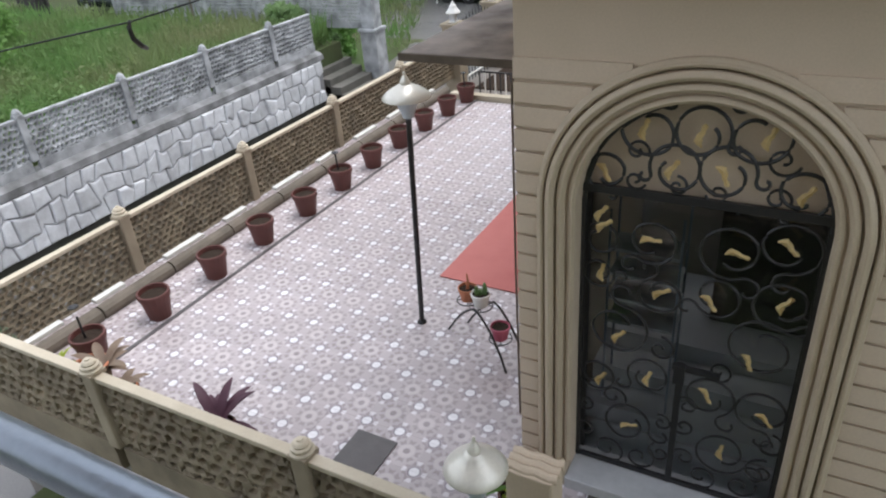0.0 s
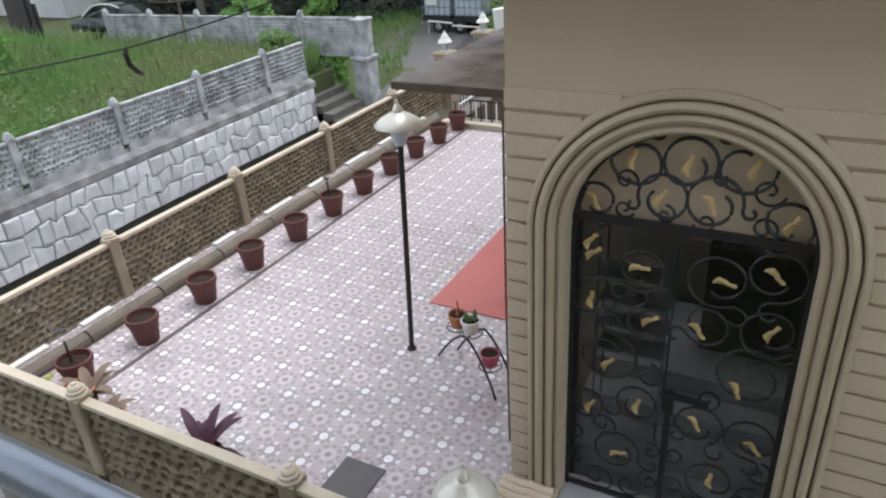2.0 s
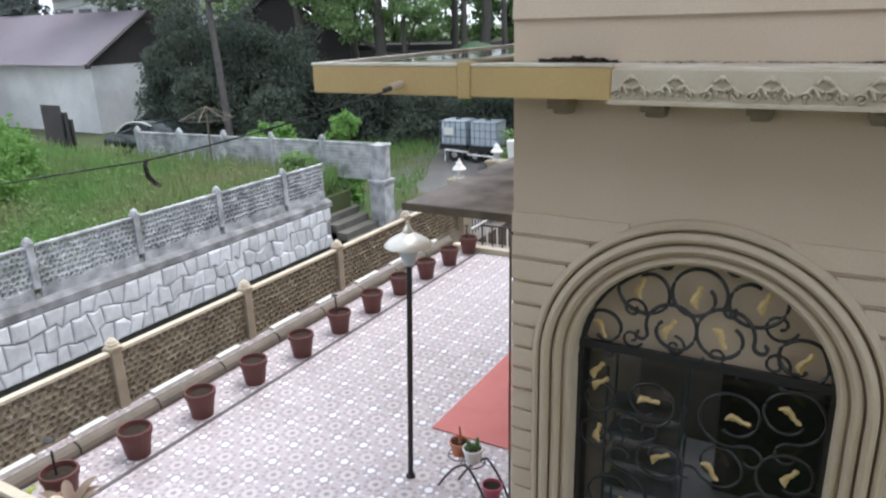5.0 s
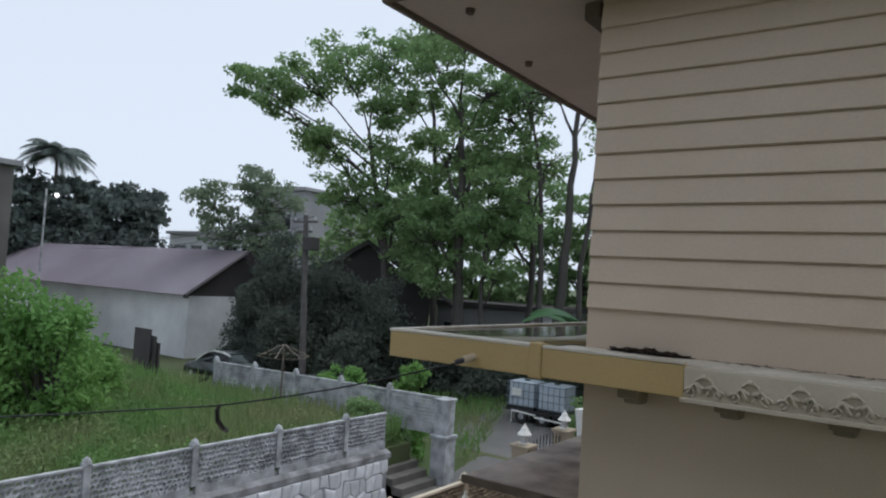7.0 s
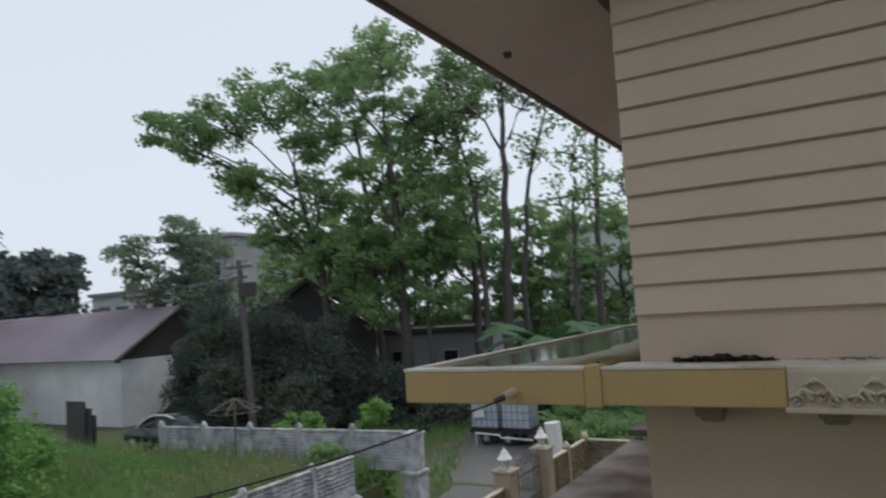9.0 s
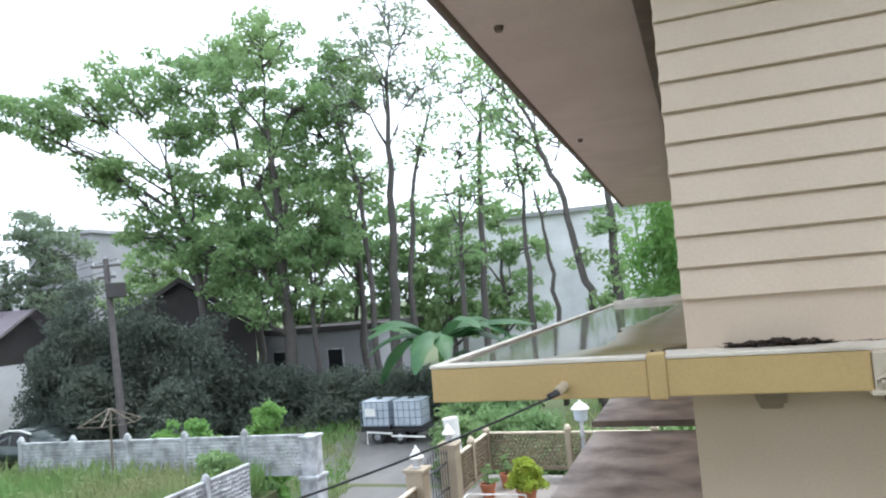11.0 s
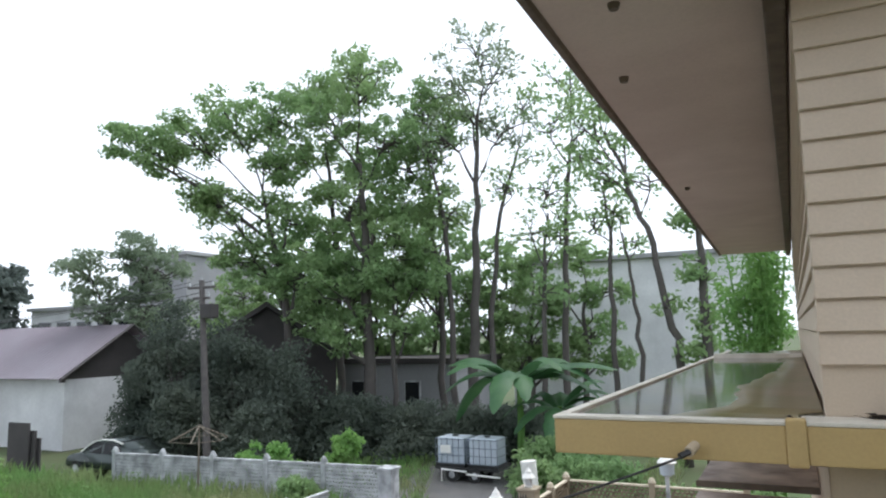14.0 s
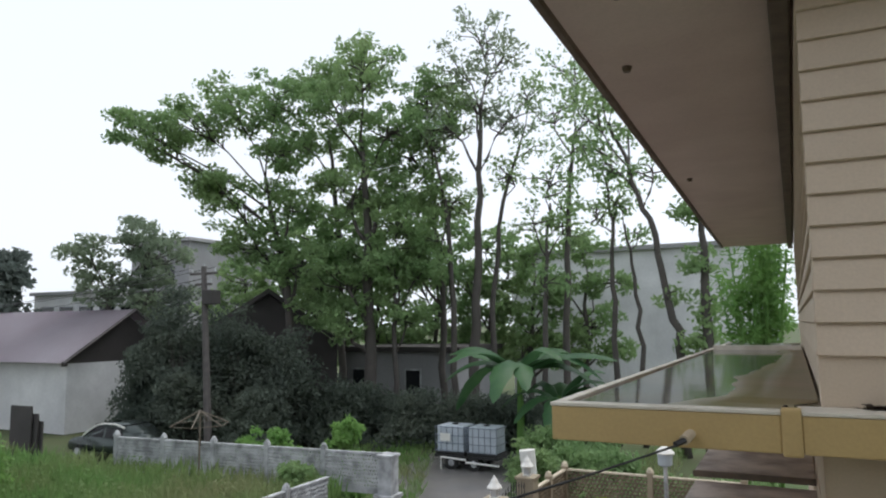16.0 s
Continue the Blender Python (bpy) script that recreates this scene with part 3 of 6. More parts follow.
YM, GM = (YELLOW, PANEL, YELLOWTOP), (GREYC, GREYC, GREYC)
fence("terrace_fence", (-5.05, -1.15), (-5.05, 8.72), 5, 0, 0.02, 0.62, 0.82, YM, "yellow concrete fence with pierced panels and capped posts", 1)
fence("terrace_fence", (-5.05, -1.15), (1.0, -1.15), 3, 0, -0.36, 1.0, 0.82, YM, "yellow concrete fence with pierced panels closing the terrace front", 2, skip_first=True, cols=15, rows=10)
fence("yard_fence", (-5.05, 10.7), (-5.05, 13.1), 2, -0.1, 0.02, 0.75, 0.98, YM, "yellow pierced concrete fence beside the potted yard", 3, skip_first=True)
fence("yard_fence", (-5.05, 13.1), (-1.2, 13.1), 2, -0.1, 0.02, 0.75, 0.98, YM, "cream pierced concrete fence closing the potted yard", 4, skip_first=True)
fence("garden_fence", (-9.75, -3.35), (-9.75, 8.821), 6, 0, -0.22, 0.86, 0.83, GM, "weathered grey pierced concrete fence on a stone wall", 5, cols=20, rows=9)
fence("garden_fence", (-9.75, 8.821), (-9.75, 10.33), 1, 0, -0.22, 0.86, 0.83, GM, "short end bay of the weathered grey pierced fence", 15, cols=15, rows=9, skip_first=True, skip_last=True)
fence("garden_fence", (-9.3, 12.05), (-17.9, 11.3), 5, 0, 0.1, 0.8, 1.12, GM, "weathered grey pierced concrete fence across the garden", 6, cols=20, rows=9, skip_first=True)

# ---- stone retaining wall ----
stone_wall = thing("stone_wall", (-9.62, 0, 0), "rubble stone retaining wall with grey mortar joints", "wall", kind="structure")
part("core", boxes(((-0.35, -6, -1.43), (-0.03, 10.3, -0.3))), MORTAR, stone_wall)
# Dark colour stands in for the weeds and shadow at the wall's foot.
part("footing", boxes(((-0.35, -6, -1.9), (-0.01, 10.3, -1.434))), GAPDARK, stone_wall, "dark strip for the weedy shadowed gap under the stones")
bm = bmesh.new()
led = [[bm.verts.new((x + 0.012 * noise.noise(Vector((x * 3, y * 1.7, 2))), y, z + 0.014 * noise.noise(Vector((y * 2.1, z * 4, 7))))) for x, z in ((-0.32, -0.2), (-0.08, -0.215), (0.05, -0.28), (0.065, -0.40), (0.02, -0.43), (-0.32, -0.43))] for y in (-6 + 0.272 * k for k in range(61))]
for a, b in zip(led, led[1:]):
    for q in range(6):
        bm.faces.new((a[q], a[(q + 1) % 6], b[(q + 1) % 6], b[q]))
bm.faces.new(led[0])
bm.faces.new(led[-1][::-1])
bmesh.ops.recalc_face_normals(bm, faces=bm.faces)
part("ledge", bm, LEDGE, stone_wall, "sloping grey concrete ledge on the stones")
rs = random.Random(8)
cols, rows_n = 37, 3
knots = {}


def stone_knot(i, j):
    if (i, j) not in knots:
        knots[i, j] = (-0.5 + i * 0.145 + rs.uniform(-0.075, 0.075), -1.42 + j * 0.335 + (rs.uniform(-0.085, 0.085) if 0 < j < rows_n else 0))
    return knots[i, j]


for j in range(rows_n):
    for i in range(j % 2, 2 * cols - 1, 2):
        ring = [stone_knot(i + a, j + b) for a, b in ((0, 0), (1, 0), (2, 0), (2, 1), (1, 1), (0, 1))]
        cx, cz = sum(q[0] for q in ring) / 6, sum(q[1] for q in ring) / 6
        bm = bmesh.new()
        depth = rs.uniform(0.05, 0.10)
        lay = [[bm.verts.new((x, cx + (y - cx) * k, cz + (z - cz) * k)) for y, z in ring] for x, k in ((-0.03, 0.965), (depth * 0.55, 0.95), (depth * 0.9, 0.86), (depth, 0.68))]
        for a, b in zip(lay, lay[1:]):
            for q in range(6):
                bm.faces.new((a[q], a[(q + 1) % 6], b[(q + 1) % 6], b[q]))
        bm.faces.new(lay[-1])
        part("stone", bm, STONE, stone_wall)
steps = thing("garden_steps", (-9.9, 10.36, 0), "mossy grey concrete steps up to the garden", "steps", kind="structure")
for k in range(7):
    part("step", boxes(((-0.1 - 1.4, 0, LANE_Z - 0.1), (1.3 - 0.3 * k, 1.42, LANE_Z + 0.18 * (k + 1))), bevel=0.015), STEPC, steps)


def pillar(name, x, y, z0, z1, w, material, label, collar):
    t = thing(name, (x, y, z0), label, "pillar", kind="structure")
    part("shaft", boxes(((-w, -w, 0), (w, w, z1 - z0)), bevel=0.015), material, t)
    part("plinth", boxes(((-w * 1.25, -w * 1.25, 0), (w * 1.25, w * 1.25, collar - z0)), bevel=0.02), material, t)
    part("collar", boxes(((-w * 1.45, -w * 1.45, collar - z0), (w * 1.45, w * 1.45, collar - z0 + 0.09)), bevel=0.02), material, t)
    part("head", boxes(((-w * 1.2, -w * 1.2, z1 - z0), (w * 1.2, w * 1.2, z1 - z0 + 0.06)), bevel=0.015), material, t)
    return t


pillar("gate_pillar", -9.25, 12.1, LANE_Z, 0.86, 0.19, GREYC, "weathered grey pillar with a stepped plinth", -0.12)
for y, top in ((8.8, 0.92), (10.55, 0.98)):
    pillar("gate_pillar", -5.07, y, LANE_Z, top, 0.17, YELLOW, "yellow concrete gate pillar carrying a white lantern", -0.6)
    lan = thing("lantern", (-5.07, y, top + 0.06), "white pyramid-topped lantern on a gate pillar", "lantern", "lanterns on the gate pillars")
    part("base", boxes(((-0.07, -0.07, 0), (0.07, 0.07, 0.03)), bevel=0.006), WHITE, lan)
    part("body", boxes(((-0.055, -0.055, 0.03), (0.055, 0.055, 0.19)), bevel=0.004), GREYC, lan, "grey glazed lantern body")
    part("roof", turned(bmesh.new(), [(0.14, 0.17), (0.145, 0.19), (0.07, 0.28), (0.06, 0.29), (0.075, 0.30), (0.03, 0.35), (0.008, 0.40)], sides=8), WHITE, lan)
gate = thing("yard_gate", (-5.07, 9.0, -0.6), "black iron bar gate between two pillars", "gate")
bm = bmesh.new()
for z in (0.12, 0.8, 1.3):
    tube(bm, [(0, 0.02, z), (0, 1.35, z)], 0.018, 6)
part("gate_frame", bm, BLACK, gate)
for k in range(10):
    bm = bmesh.new()
    tube(bm, [(0, 0.05 + 0.143 * k, 0.05), (0, 0.05 + 0.143 * k, 1.45 + 0.12 * math.sin(math.pi * k / 9))], 0.011, 6)
    turned(bm, [(0.02, 1.45 + 0.12 * math.sin(math.pi * k / 9)), (0.004, 1.55 + 0.12 * math.sin(math.pi * k / 9))], (0, 0.05 + 0.143 * k, 0), 6)
    part("bar", bm, BLACK, gate)


# ---- the house ----
ACX, ACZ, AIN, AOUT = 1.005, 2.14, 0.645, 0.875   # arch centre, inner and outer radius
TOP = 6.2


def arch_pts(r, z0, n=24, y=0.0):
    """The arch's outline from the left foot over the top to the right foot."""
    pts = [(ACX - r, y, z0)]
    pts += [(ACX + r * math.cos(a), y, ACZ + r * math.sin(a)) for a in (math.pi * (1 - k / n) for k in range(n + 1))]
    return pts + [(ACX + r, y, z0)]


def wall_with_arch():
    bm = bmesh.new()
    for y in (0.0, 0.22):
        arc = [bm.verts.new((x, y, z)) for x, _, z in arch_pts(AIN, 0.0)]
        n = len(arc)
        outer = [bm.verts.new((0.0, y, 0.0)), bm.verts.new((0.0, y, ACZ))]
        ring = []
        for k in range(n):
            x, z = arc[k].co.x, arc[k].co.z
            if k == 0:
                ring.append(bm.verts.new((0.0, y, 0.0)))
            elif k == n - 1:
                ring.append(bm.verts.new((4.2, y, 0.0)))
            else:
                dx, dz = x - ACX, z - ACZ
                s = min((ACX if dx < 0 else 4.2 - ACX) / max(abs(dx), 1e-6), (3.6 - ACZ) / max(dz, 1e-6))
                ring.append(bm.verts.new((ACX + dx * s, y, ACZ + max(dz, 0) * s)))
        for v in outer:
            bm.verts.remove(v)
        for k in range(n - 1):
            try:
                bm.faces.new((arc[k], arc[k + 1], ring[k + 1], ring[k]))
            except ValueError:
                pass
        for corner in ((0.0, 3.6), (4.2, 3.6)):
            a = [v for v in ring if abs(v.co.x - corner[0]) < 1e-4 and v.co.z < 3.6]
            b = [v for v in ring if abs(v.co.z - 3.6) < 1e-4]
            if a and b:
                va = max(a, key=lambda v: v.co.z)
                vb = min(b, key=lambda v: abs(v.co.x - corner[0]))
                if abs(vb.co.x - corner[0]) > 1e-4:
                    bm.faces.new((va, vb, bm.verts.new((corner[0], y, corner[1]))))
        if y == 0.0:
            front = arc
        else:
            for k in range(n - 1):
                bm.faces.new((front[k], front[k + 1], arc[k + 1], arc[k]))
    return bm


front = thing("wall_front", (0, 0, 0), "cream house front with lapped siding boards", "wall", kind="structure")
part("plaster", wall_with_arch(), CREAM, front)
part("plaster", boxes(((0, 0, 3.6), (4.2, 0.22, TOP))), CREAM, front)
side = thing("wall_side", (0.014, 0, 0), "cream house side wall with lapped siding boards", "wall", kind="structure")
part("plaster", boxes(((0.0, 0.22, -0.4), (0.22, 12.0, TOP))), CREAM, side)
solid("wall_back", boxes(((0.22, 11.8, -0.4), (4.2, 12.0, TOP)), ((4.0, 0.22, -0.4), (4.2, 11.8, TOP))), CREAM, "plain cream outer walls at the back of the house", "wall", "structure")
# The gap between these boxes is added, unseen, to let daylight into the gate room.
solid("house_roof", boxes(((-1.12, -0.55, TOP), (4.6, 0.95, TOP + 0.1)), ((-1.12, 0.95, TOP), (0.3, 2.3, TOP + 0.1)), ((2.6, 0.95, TOP), (4.6, 2.3, TOP + 0.1)), ((-1.12, 2.3, TOP), (4.6, 12.4, TOP + 0.1))), SOFFIT, "flat concrete roof slab with an unseen opening added to light the room", "roof", "structure")


def board(axis, a, b, z, h, parent, proud=0.021, top=0.004):
    """A lapped board: flush at its top, proud at its foot."""
    prof = [(0.001, h), (top, h), (proud, 0.004), (proud - 0.003, 0.0), (0.001, 0.0)]
    bm = bmesh.new()
    ends = []
    for s in (a, b):
        ends.append([bm.verts.new((s, -d, z + q) if axis == "x" else (-d, s, z + q)) for d, q in prof])
    for k in range(5):
        bm.faces.new((ends[0][k], ends[0][(k + 1) % 5], ends[1][(k + 1) % 5], ends[1][k]))
    bm.faces.new(ends[0][::-1])
    bm.faces.new(ends[1])
    bmesh.ops.recalc_face_normals(bm, faces=bm.faces)
    part("board", bm, CREAM_BOARD, parent)


PITCH = 0.134
for k in range(1, 13):      # upper storey
    z = 3.948 + PITCH * (k - 1)
    board("x", 0.0, 4.2, z, PITCH - 0.010, front)
    board("y", 0.0, 12.0, z, PITCH - 0.010, side)
for k in range(22):      # lower storey, cut by the arch
    z = 2.845 - PITCH * k
    mid = z + PITCH / 2
    half = AOUT - 0.02 if mid < ACZ else math.sqrt(max((AOUT - 0.02) ** 2 - (mid - ACZ) ** 2, 0.01))
    board("x", 0.0, ACX - half, z, PITCH - 0.021, front, 0.024, 0.018)
    board("x", ACX + half, 4.2, z, PITCH - 0.021, front, 0.024, 0.018)
    board("y", 0.0, 12.0, z, PITCH - 0.010, side)

# moulded surround of the arch: stepped rolls swept along the opening
surround = thing("arch_surround", (0, 0, 0), "tan moulded plaster surround of the arched doorway", "door surround", kind="structure")
W = AOUT - AIN
for r_in, r_out, d_in, d_out, nm in ((AIN, AIN + 0.20 * W, 0.012, 0.022, "inner_band"), (AIN + 0.26 * W, AIN + 0.47 * W, 0.034, 0.044, "middle_band"), (AIN + 0.53 * W, AIN + 0.75 * W, 0.054, 0.06, "roll_band"), (AIN + 0.81 * W, AOUT, 0.05, 0.036, "outer_band")):
    bm = bmesh.new()
    e = 0.008
    prof = [(r_in, 0.0), (r_in, d_in - e), (r_in + 0.3 * e, d_in - 0.3 * e), (r_in + e, d_in)]
    prof += [(r_in + e + (r_out - r_in - 3 * e) * t, d_in + (d_out - d_in) * t + 0.010 * math.sin(math.pi * t)) for t in (0.15, 0.3, 0.5, 0.7, 0.85, 1.0)]
    prof += [(r_out - 0.6 * e, d_out - 0.5 * e), (r_out, d_out - 1.6 * e), (r_out, 0.0)]
    rows_v = [[bm.verts.new((x, -d, z)) for x, _, z in arch_pts(r, 0.06, 40)] for r, d in prof]
    for a, b in zip(rows_v, rows_v[1:]):
        for q in range(len(a) - 1):
            bm.faces.new((a[q], a[q + 1], b[q + 1], b[q]))
    bmesh.ops.recalc_face_normals(bm, faces=bm.faces)
    part(nm, bm, TRIM, surround, smooth=True)
part("foot_block", boxes(((ACX - AOUT - 0.03, -0.12, 0), (ACX - AIN, 0.0, 0.14)), bevel=0.012), TRIM, surround)
part("foot_block", boxes(((ACX + AIN, -0.12, 0), (ACX + AOUT + 0.03, 0.0, 0.14)), bevel=0.012), TRIM, surround)
solid("door_sill", boxes(((ACX - AIN, -0.14, 0.0), (ACX + AIN, 0.5, 0.10)), bevel=0.01), MARBLE, "pale marble sill under the arched gate", "door sill", "structure")

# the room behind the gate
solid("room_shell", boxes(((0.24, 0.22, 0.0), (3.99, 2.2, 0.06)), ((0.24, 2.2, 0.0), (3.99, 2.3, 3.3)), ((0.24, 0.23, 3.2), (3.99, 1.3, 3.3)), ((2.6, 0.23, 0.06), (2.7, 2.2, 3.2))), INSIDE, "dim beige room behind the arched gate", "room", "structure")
solid("tympanum_panel", boxes(((ACX - AIN - 0.0, 0.165, 2.2), (ACX + AIN + 0.0, 0.18, 2.78))), CREAM, "beige panel filling the arch behind the scrolls", "panel", "structure")
shelf = thing("shelf_rack", (0.72, 0.75, 0.06), "dark metal shelf rack standing inside the doorway", "shelf")
for k in range(4):
    part("shelf", boxes(((-0.33, -0.12, 0.86 + 0.195 * k), (0.14, 0.12, 0.885 + 0.195 * k)), bevel=0.004), GREYC, shelf)
for dx in (-0.34, 0.13):
    for dy in (-0.12, 0.10):
        part("upright", boxes(((dx, dy, 0), (dx + 0.015, dy + 0.015, 1.75))), STEEL, shelf)
# Near-black sheet stands in for the room's unlit depth; its handle is made up.
inner = thing("inner_door", (0.98, 1.5, 0.0), "near-black panel added for the dark depth of the room", "door")
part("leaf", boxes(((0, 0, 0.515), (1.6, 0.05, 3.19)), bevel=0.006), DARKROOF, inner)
part("panel_handle", tube(bmesh.new(), [(0.1, -0.05, 1.5), (0.1, -0.05, 1.66)], 0.012, 8), STEEL, inner)
stairs = thing("indoor_steps", (1.0, 0.55, 0.06), "pale polished steps inside the doorway", "steps", kind="structure")
for k in range(3):
    part("step", boxes(((-0.75, 0.28 * k, 0), (1.2, 1.6, 0.15 * (k + 1)))), MARBLE, stairs)

# ---- the wrought-iron gate ----
igate = thing("iron_gate", (0, 0.11, 0), "black wrought-iron double gate with gilt leaves in an arch", "gate")


def scroll(cx, cz, r, a0, flip=1, rad=0.0095, tail=1.0):
    """An S of iron bar: most of a circle, a tail that swings the other way, and a small curl at each end."""
    pts = []
    for k in range(12):      # inner curl
        t = k / 12
        a = a0 - flip * 2.6 * (1 - t)
        q = r * (0.42 + 0.58 * t)
        pts.append((cx + q * math.cos(a), cz + q * math.sin(a)))
    for k in range(25):
        a = a0 + flip * 4.6 * k / 24
        pts.append((cx + r * math.cos(a), cz + r * math.sin(a)))
    a = a0 + flip * 4.6
    q0 = 0.5 * r * tail
    ox, oz = cx + (r + q0) * math.cos(a), cz + (r + q0) * math.sin(a)
    for k in range(1, 15):
        t = k / 14
        b = a + math.pi - flip * 4.6 * t
        q = q0 * (1 - 0.62 * t)
        pts.append((ox + q * math.cos(b), oz + q * math.sin(b)))
    keep = []
    for x, z in pts:        # stay inside the opening
        dx = min(max(x - ACX, -AIN + 0.02), AIN - 0.02)
        z = max(z, 0.15)
        if z > ACZ and math.hypot(dx, z - ACZ) > AIN - 0.025:
            g = (AIN - 0.025) / math.hypot(dx, z - ACZ)
            dx, z = dx * g, ACZ + (z - ACZ) * g
        keep.append((ACX + dx, 0, z))
    return tube(bmesh.new(), keep, rad, 6)


def gilt_leaf(cx, cz, ang, s=0.085):
    """A small curled acanthus leaf of sheet metal with a raised rib."""
    bm = bmesh.new()
    n = 10
    left, right, mid = [], [], []
    for k in range(n + 1):
        t = k / n
        u = (t - 0.5) * 2 * s * 0.78
        bend = 0.25 * s * math.sin(math.pi * (1.5 * t + 0.1)) - 0.08 * s
        w = s * (0.06 + 0.20 * math.sin(math.pi * t ** 0.7) ** 1.1 + 0.10 * max(0.0, 1 - abs(t - 0.88) / 0.14) + 0.05 * math.sin(math.pi * t) * math.cos(7 * math.pi * t))
        ca, sa = math.cos(ang), math.sin(ang)
        for lst, off, y in ((left, w, -0.012), (mid, 0, -0.022), (right, -w, -0.012)):
            px, pz = u, bend + off
            lst.append(bm.verts.new((cx + px * ca - pz * sa, y, cz + px * sa + pz * ca)))
    for k in range(n):
        bm.faces.new((left[k], left[k + 1], mid[k + 1], mid[k]))
        bm.faces.new((mid[k], mid[k + 1], right[k + 1], right[k]))
    bmesh.ops.solidify(bm, geom=bm.faces[:], thickness=0.006)
    return bm


fan = part("fan_frame", tube(bmesh.new(), arch_pts(AIN - 0.012, 0.1), 0.012, 6), BLACK, igate)
part("top_rail", boxes(((ACX - AIN, -0.015, 2.185), (ACX + AIN, 0.015, 2.235)), bevel=0.004), BLACK, igate)
part("mid_stile", boxes(((ACX - 0.02, -0.015, 0.11), (ACX + 0.02, 0.015, 1.12)), bevel=0.004), BLACK, igate)
part("bottom_rail", boxes(((ACX - AIN, -0.012, 0.11), (ACX + AIN, 0.012, 0.145)), bevel=0.004), BLACK, igate)
part("lock_plate", boxes(((ACX - 0.05, -0.03, 1.08), (ACX + 0.23, 0.01, 1.11)), ((ACX - 0.035, -0.04, 0.98), (ACX + 0.03, 0.01, 1.12)), bevel=0.004), BLACK, igate, "black sliding bolt and lock plate")
FAN = ((0.710, 2.589, 0.145, 5.6, -1), (0.983, 2.596, 0.135, 4.2, -1), (1.250, 2.610, 0.145, 3.9, 1), (0.855, 2.385, 0.13, 5.2, 1), (1.122, 2.396, 0.14, 4.4, -1), (0.490, 2.310, 0.11, 0.4, 1), (1.485, 2.320, 0.12, 2.6, -1))
FAN_LEAVES = ((0.683, 2.586, 75), (0.969, 2.582, 75), (1.286, 2.601, 70), (0.840, 2.381, 60), (1.106, 2.386, -65), (0.487, 2.322, -60), (1.491, 2.326, 60))
FAN_CURLS = ((0.656, 2.458, 0.05, 1), (0.878, 2.283, 0.045, -1), (1.083, 2.272, 0.045, 1), (1.367, 2.491, 0.065, -1), (1.369, 2.282, 0.05, 1), (0.654, 2.288, 0.045, -1))
BIG = ((1.188, 1.924, 0.155, 0.6, 1), (1.480, 2.010, 0.145, 3.0, -1), (1.153, 1.628, 0.12, 2.0, -1), (1.484, 1.650, 0.145, 0.9, 1), (0.776, 1.909, 0.13, 2.4, -1), (0.480, 1.891, 0.095, 4.4, 1), (0.475, 1.646, 0.09, 1.7, 1), (0.838, 1.579, 0.12, 0.3, -1), (0.618, 1.278, 0.17, 3.2, 1),
       (0.490, 0.860, 0.11, 2.2, -1), (0.808, 0.962, 0.12, 5.4, 1), (1.193, 0.911, 0.14, 3.6, -1), (1.482, 0.895, 0.14, 0.2, 1), (0.709, 0.526, 0.145, 4.4, -1), (1.305, 0.477, 0.15, 1.2, 1), (1.418, 1.367, 0.17, 5.5, -1))
GATE_LEAVES = ((0.470, 2.060, 55), (0.490, 1.985, 40), (0.762, 1.941, 5), (1.224, 1.943, -12), (1.465, 2.037, -42), (0.489, 1.664, 80), (0.844, 1.603, 35), (1.119, 1.605, -52), (1.491, 1.680, 58),
               (0.612, 1.226, 50), (1.367, 1.256, -68), (0.513, 0.857, 60), (0.811, 0.949, 75), (1.169, 0.938, -60), (1.510, 0.864, -45), (0.715, 0.517, 20), (1.296, 0.511, 85))
CURLS = ((1.062, 0.625, 0.055, 1), (0.925, 0.604, 0.05, -1), (0.931, 0.337, 0.06, 1), (1.085, 0.363, 0.06, -1), (1.545, 0.426, 0.08, 1), (1.442, 0.26, 0.075, -1), (0.42, 0.605, 0.05, 1), (0.425, 0.366, 0.06, -1),
         (1.560, 0.657, 0.07, -1), (0.602, 0.718, 0.07, 1), (1.065, 0.80, 0.06, -1), (1.220, 1.126, 0.06, 1), (0.872, 1.19, 0.07, -1), (0.58, 0.24, 0.09, 1), (0.80, 0.25, 0.085, -1), (1.20, 0.24, 0.08, 1))


def curl(cx, cz, r, flip, rad):
    """A small C of iron bar that winds into itself, with a short stem."""
    pts = []
    for k in range(26):
        a = cx * 9 + flip * 7.6 * k / 25
        q = r * (1.35 - 1.1 * k / 25)
        pts.append((cx + q * math.cos(a), 0, max(cz + q * math.sin(a), 0.15)))
    return tube(bmesh.new(), pts, rad, 5)


for x, z, r, a0, fl in FAN:
    part("scroll", scroll(x, z, r, a0, fl, 0.0105, 0.6), BLACK, igate)
for x, z, r, a0, fl in BIG:
    part("scroll", scroll(x, z, r, a0, fl, 0.0085, 1.05), BLACK, igate)
for x, z, r, fl in FAN_CURLS + CURLS:
    part("curl", curl(x, z, r, fl, 0.0085), BLACK, igate)
for x, z, a in FAN_LEAVES + GATE_LEAVES:
    part("gilt_leaf", gilt_leaf(x, z, math.radians(a + 24), 0.08), GOLD, igate, "gilt acanthus leaf")
for x in (ACX - AIN + 0.012, ACX + AIN - 0.012):
    part("stile", boxes(((x - 0.012, -0.012, 0.11), (x + 0.012, 0.012, ACZ))), BLACK, igate)
glass_door = thing("glass_door", (ACX, 0.2, 0.10), "dark-framed glass door behind the iron gate", "door")
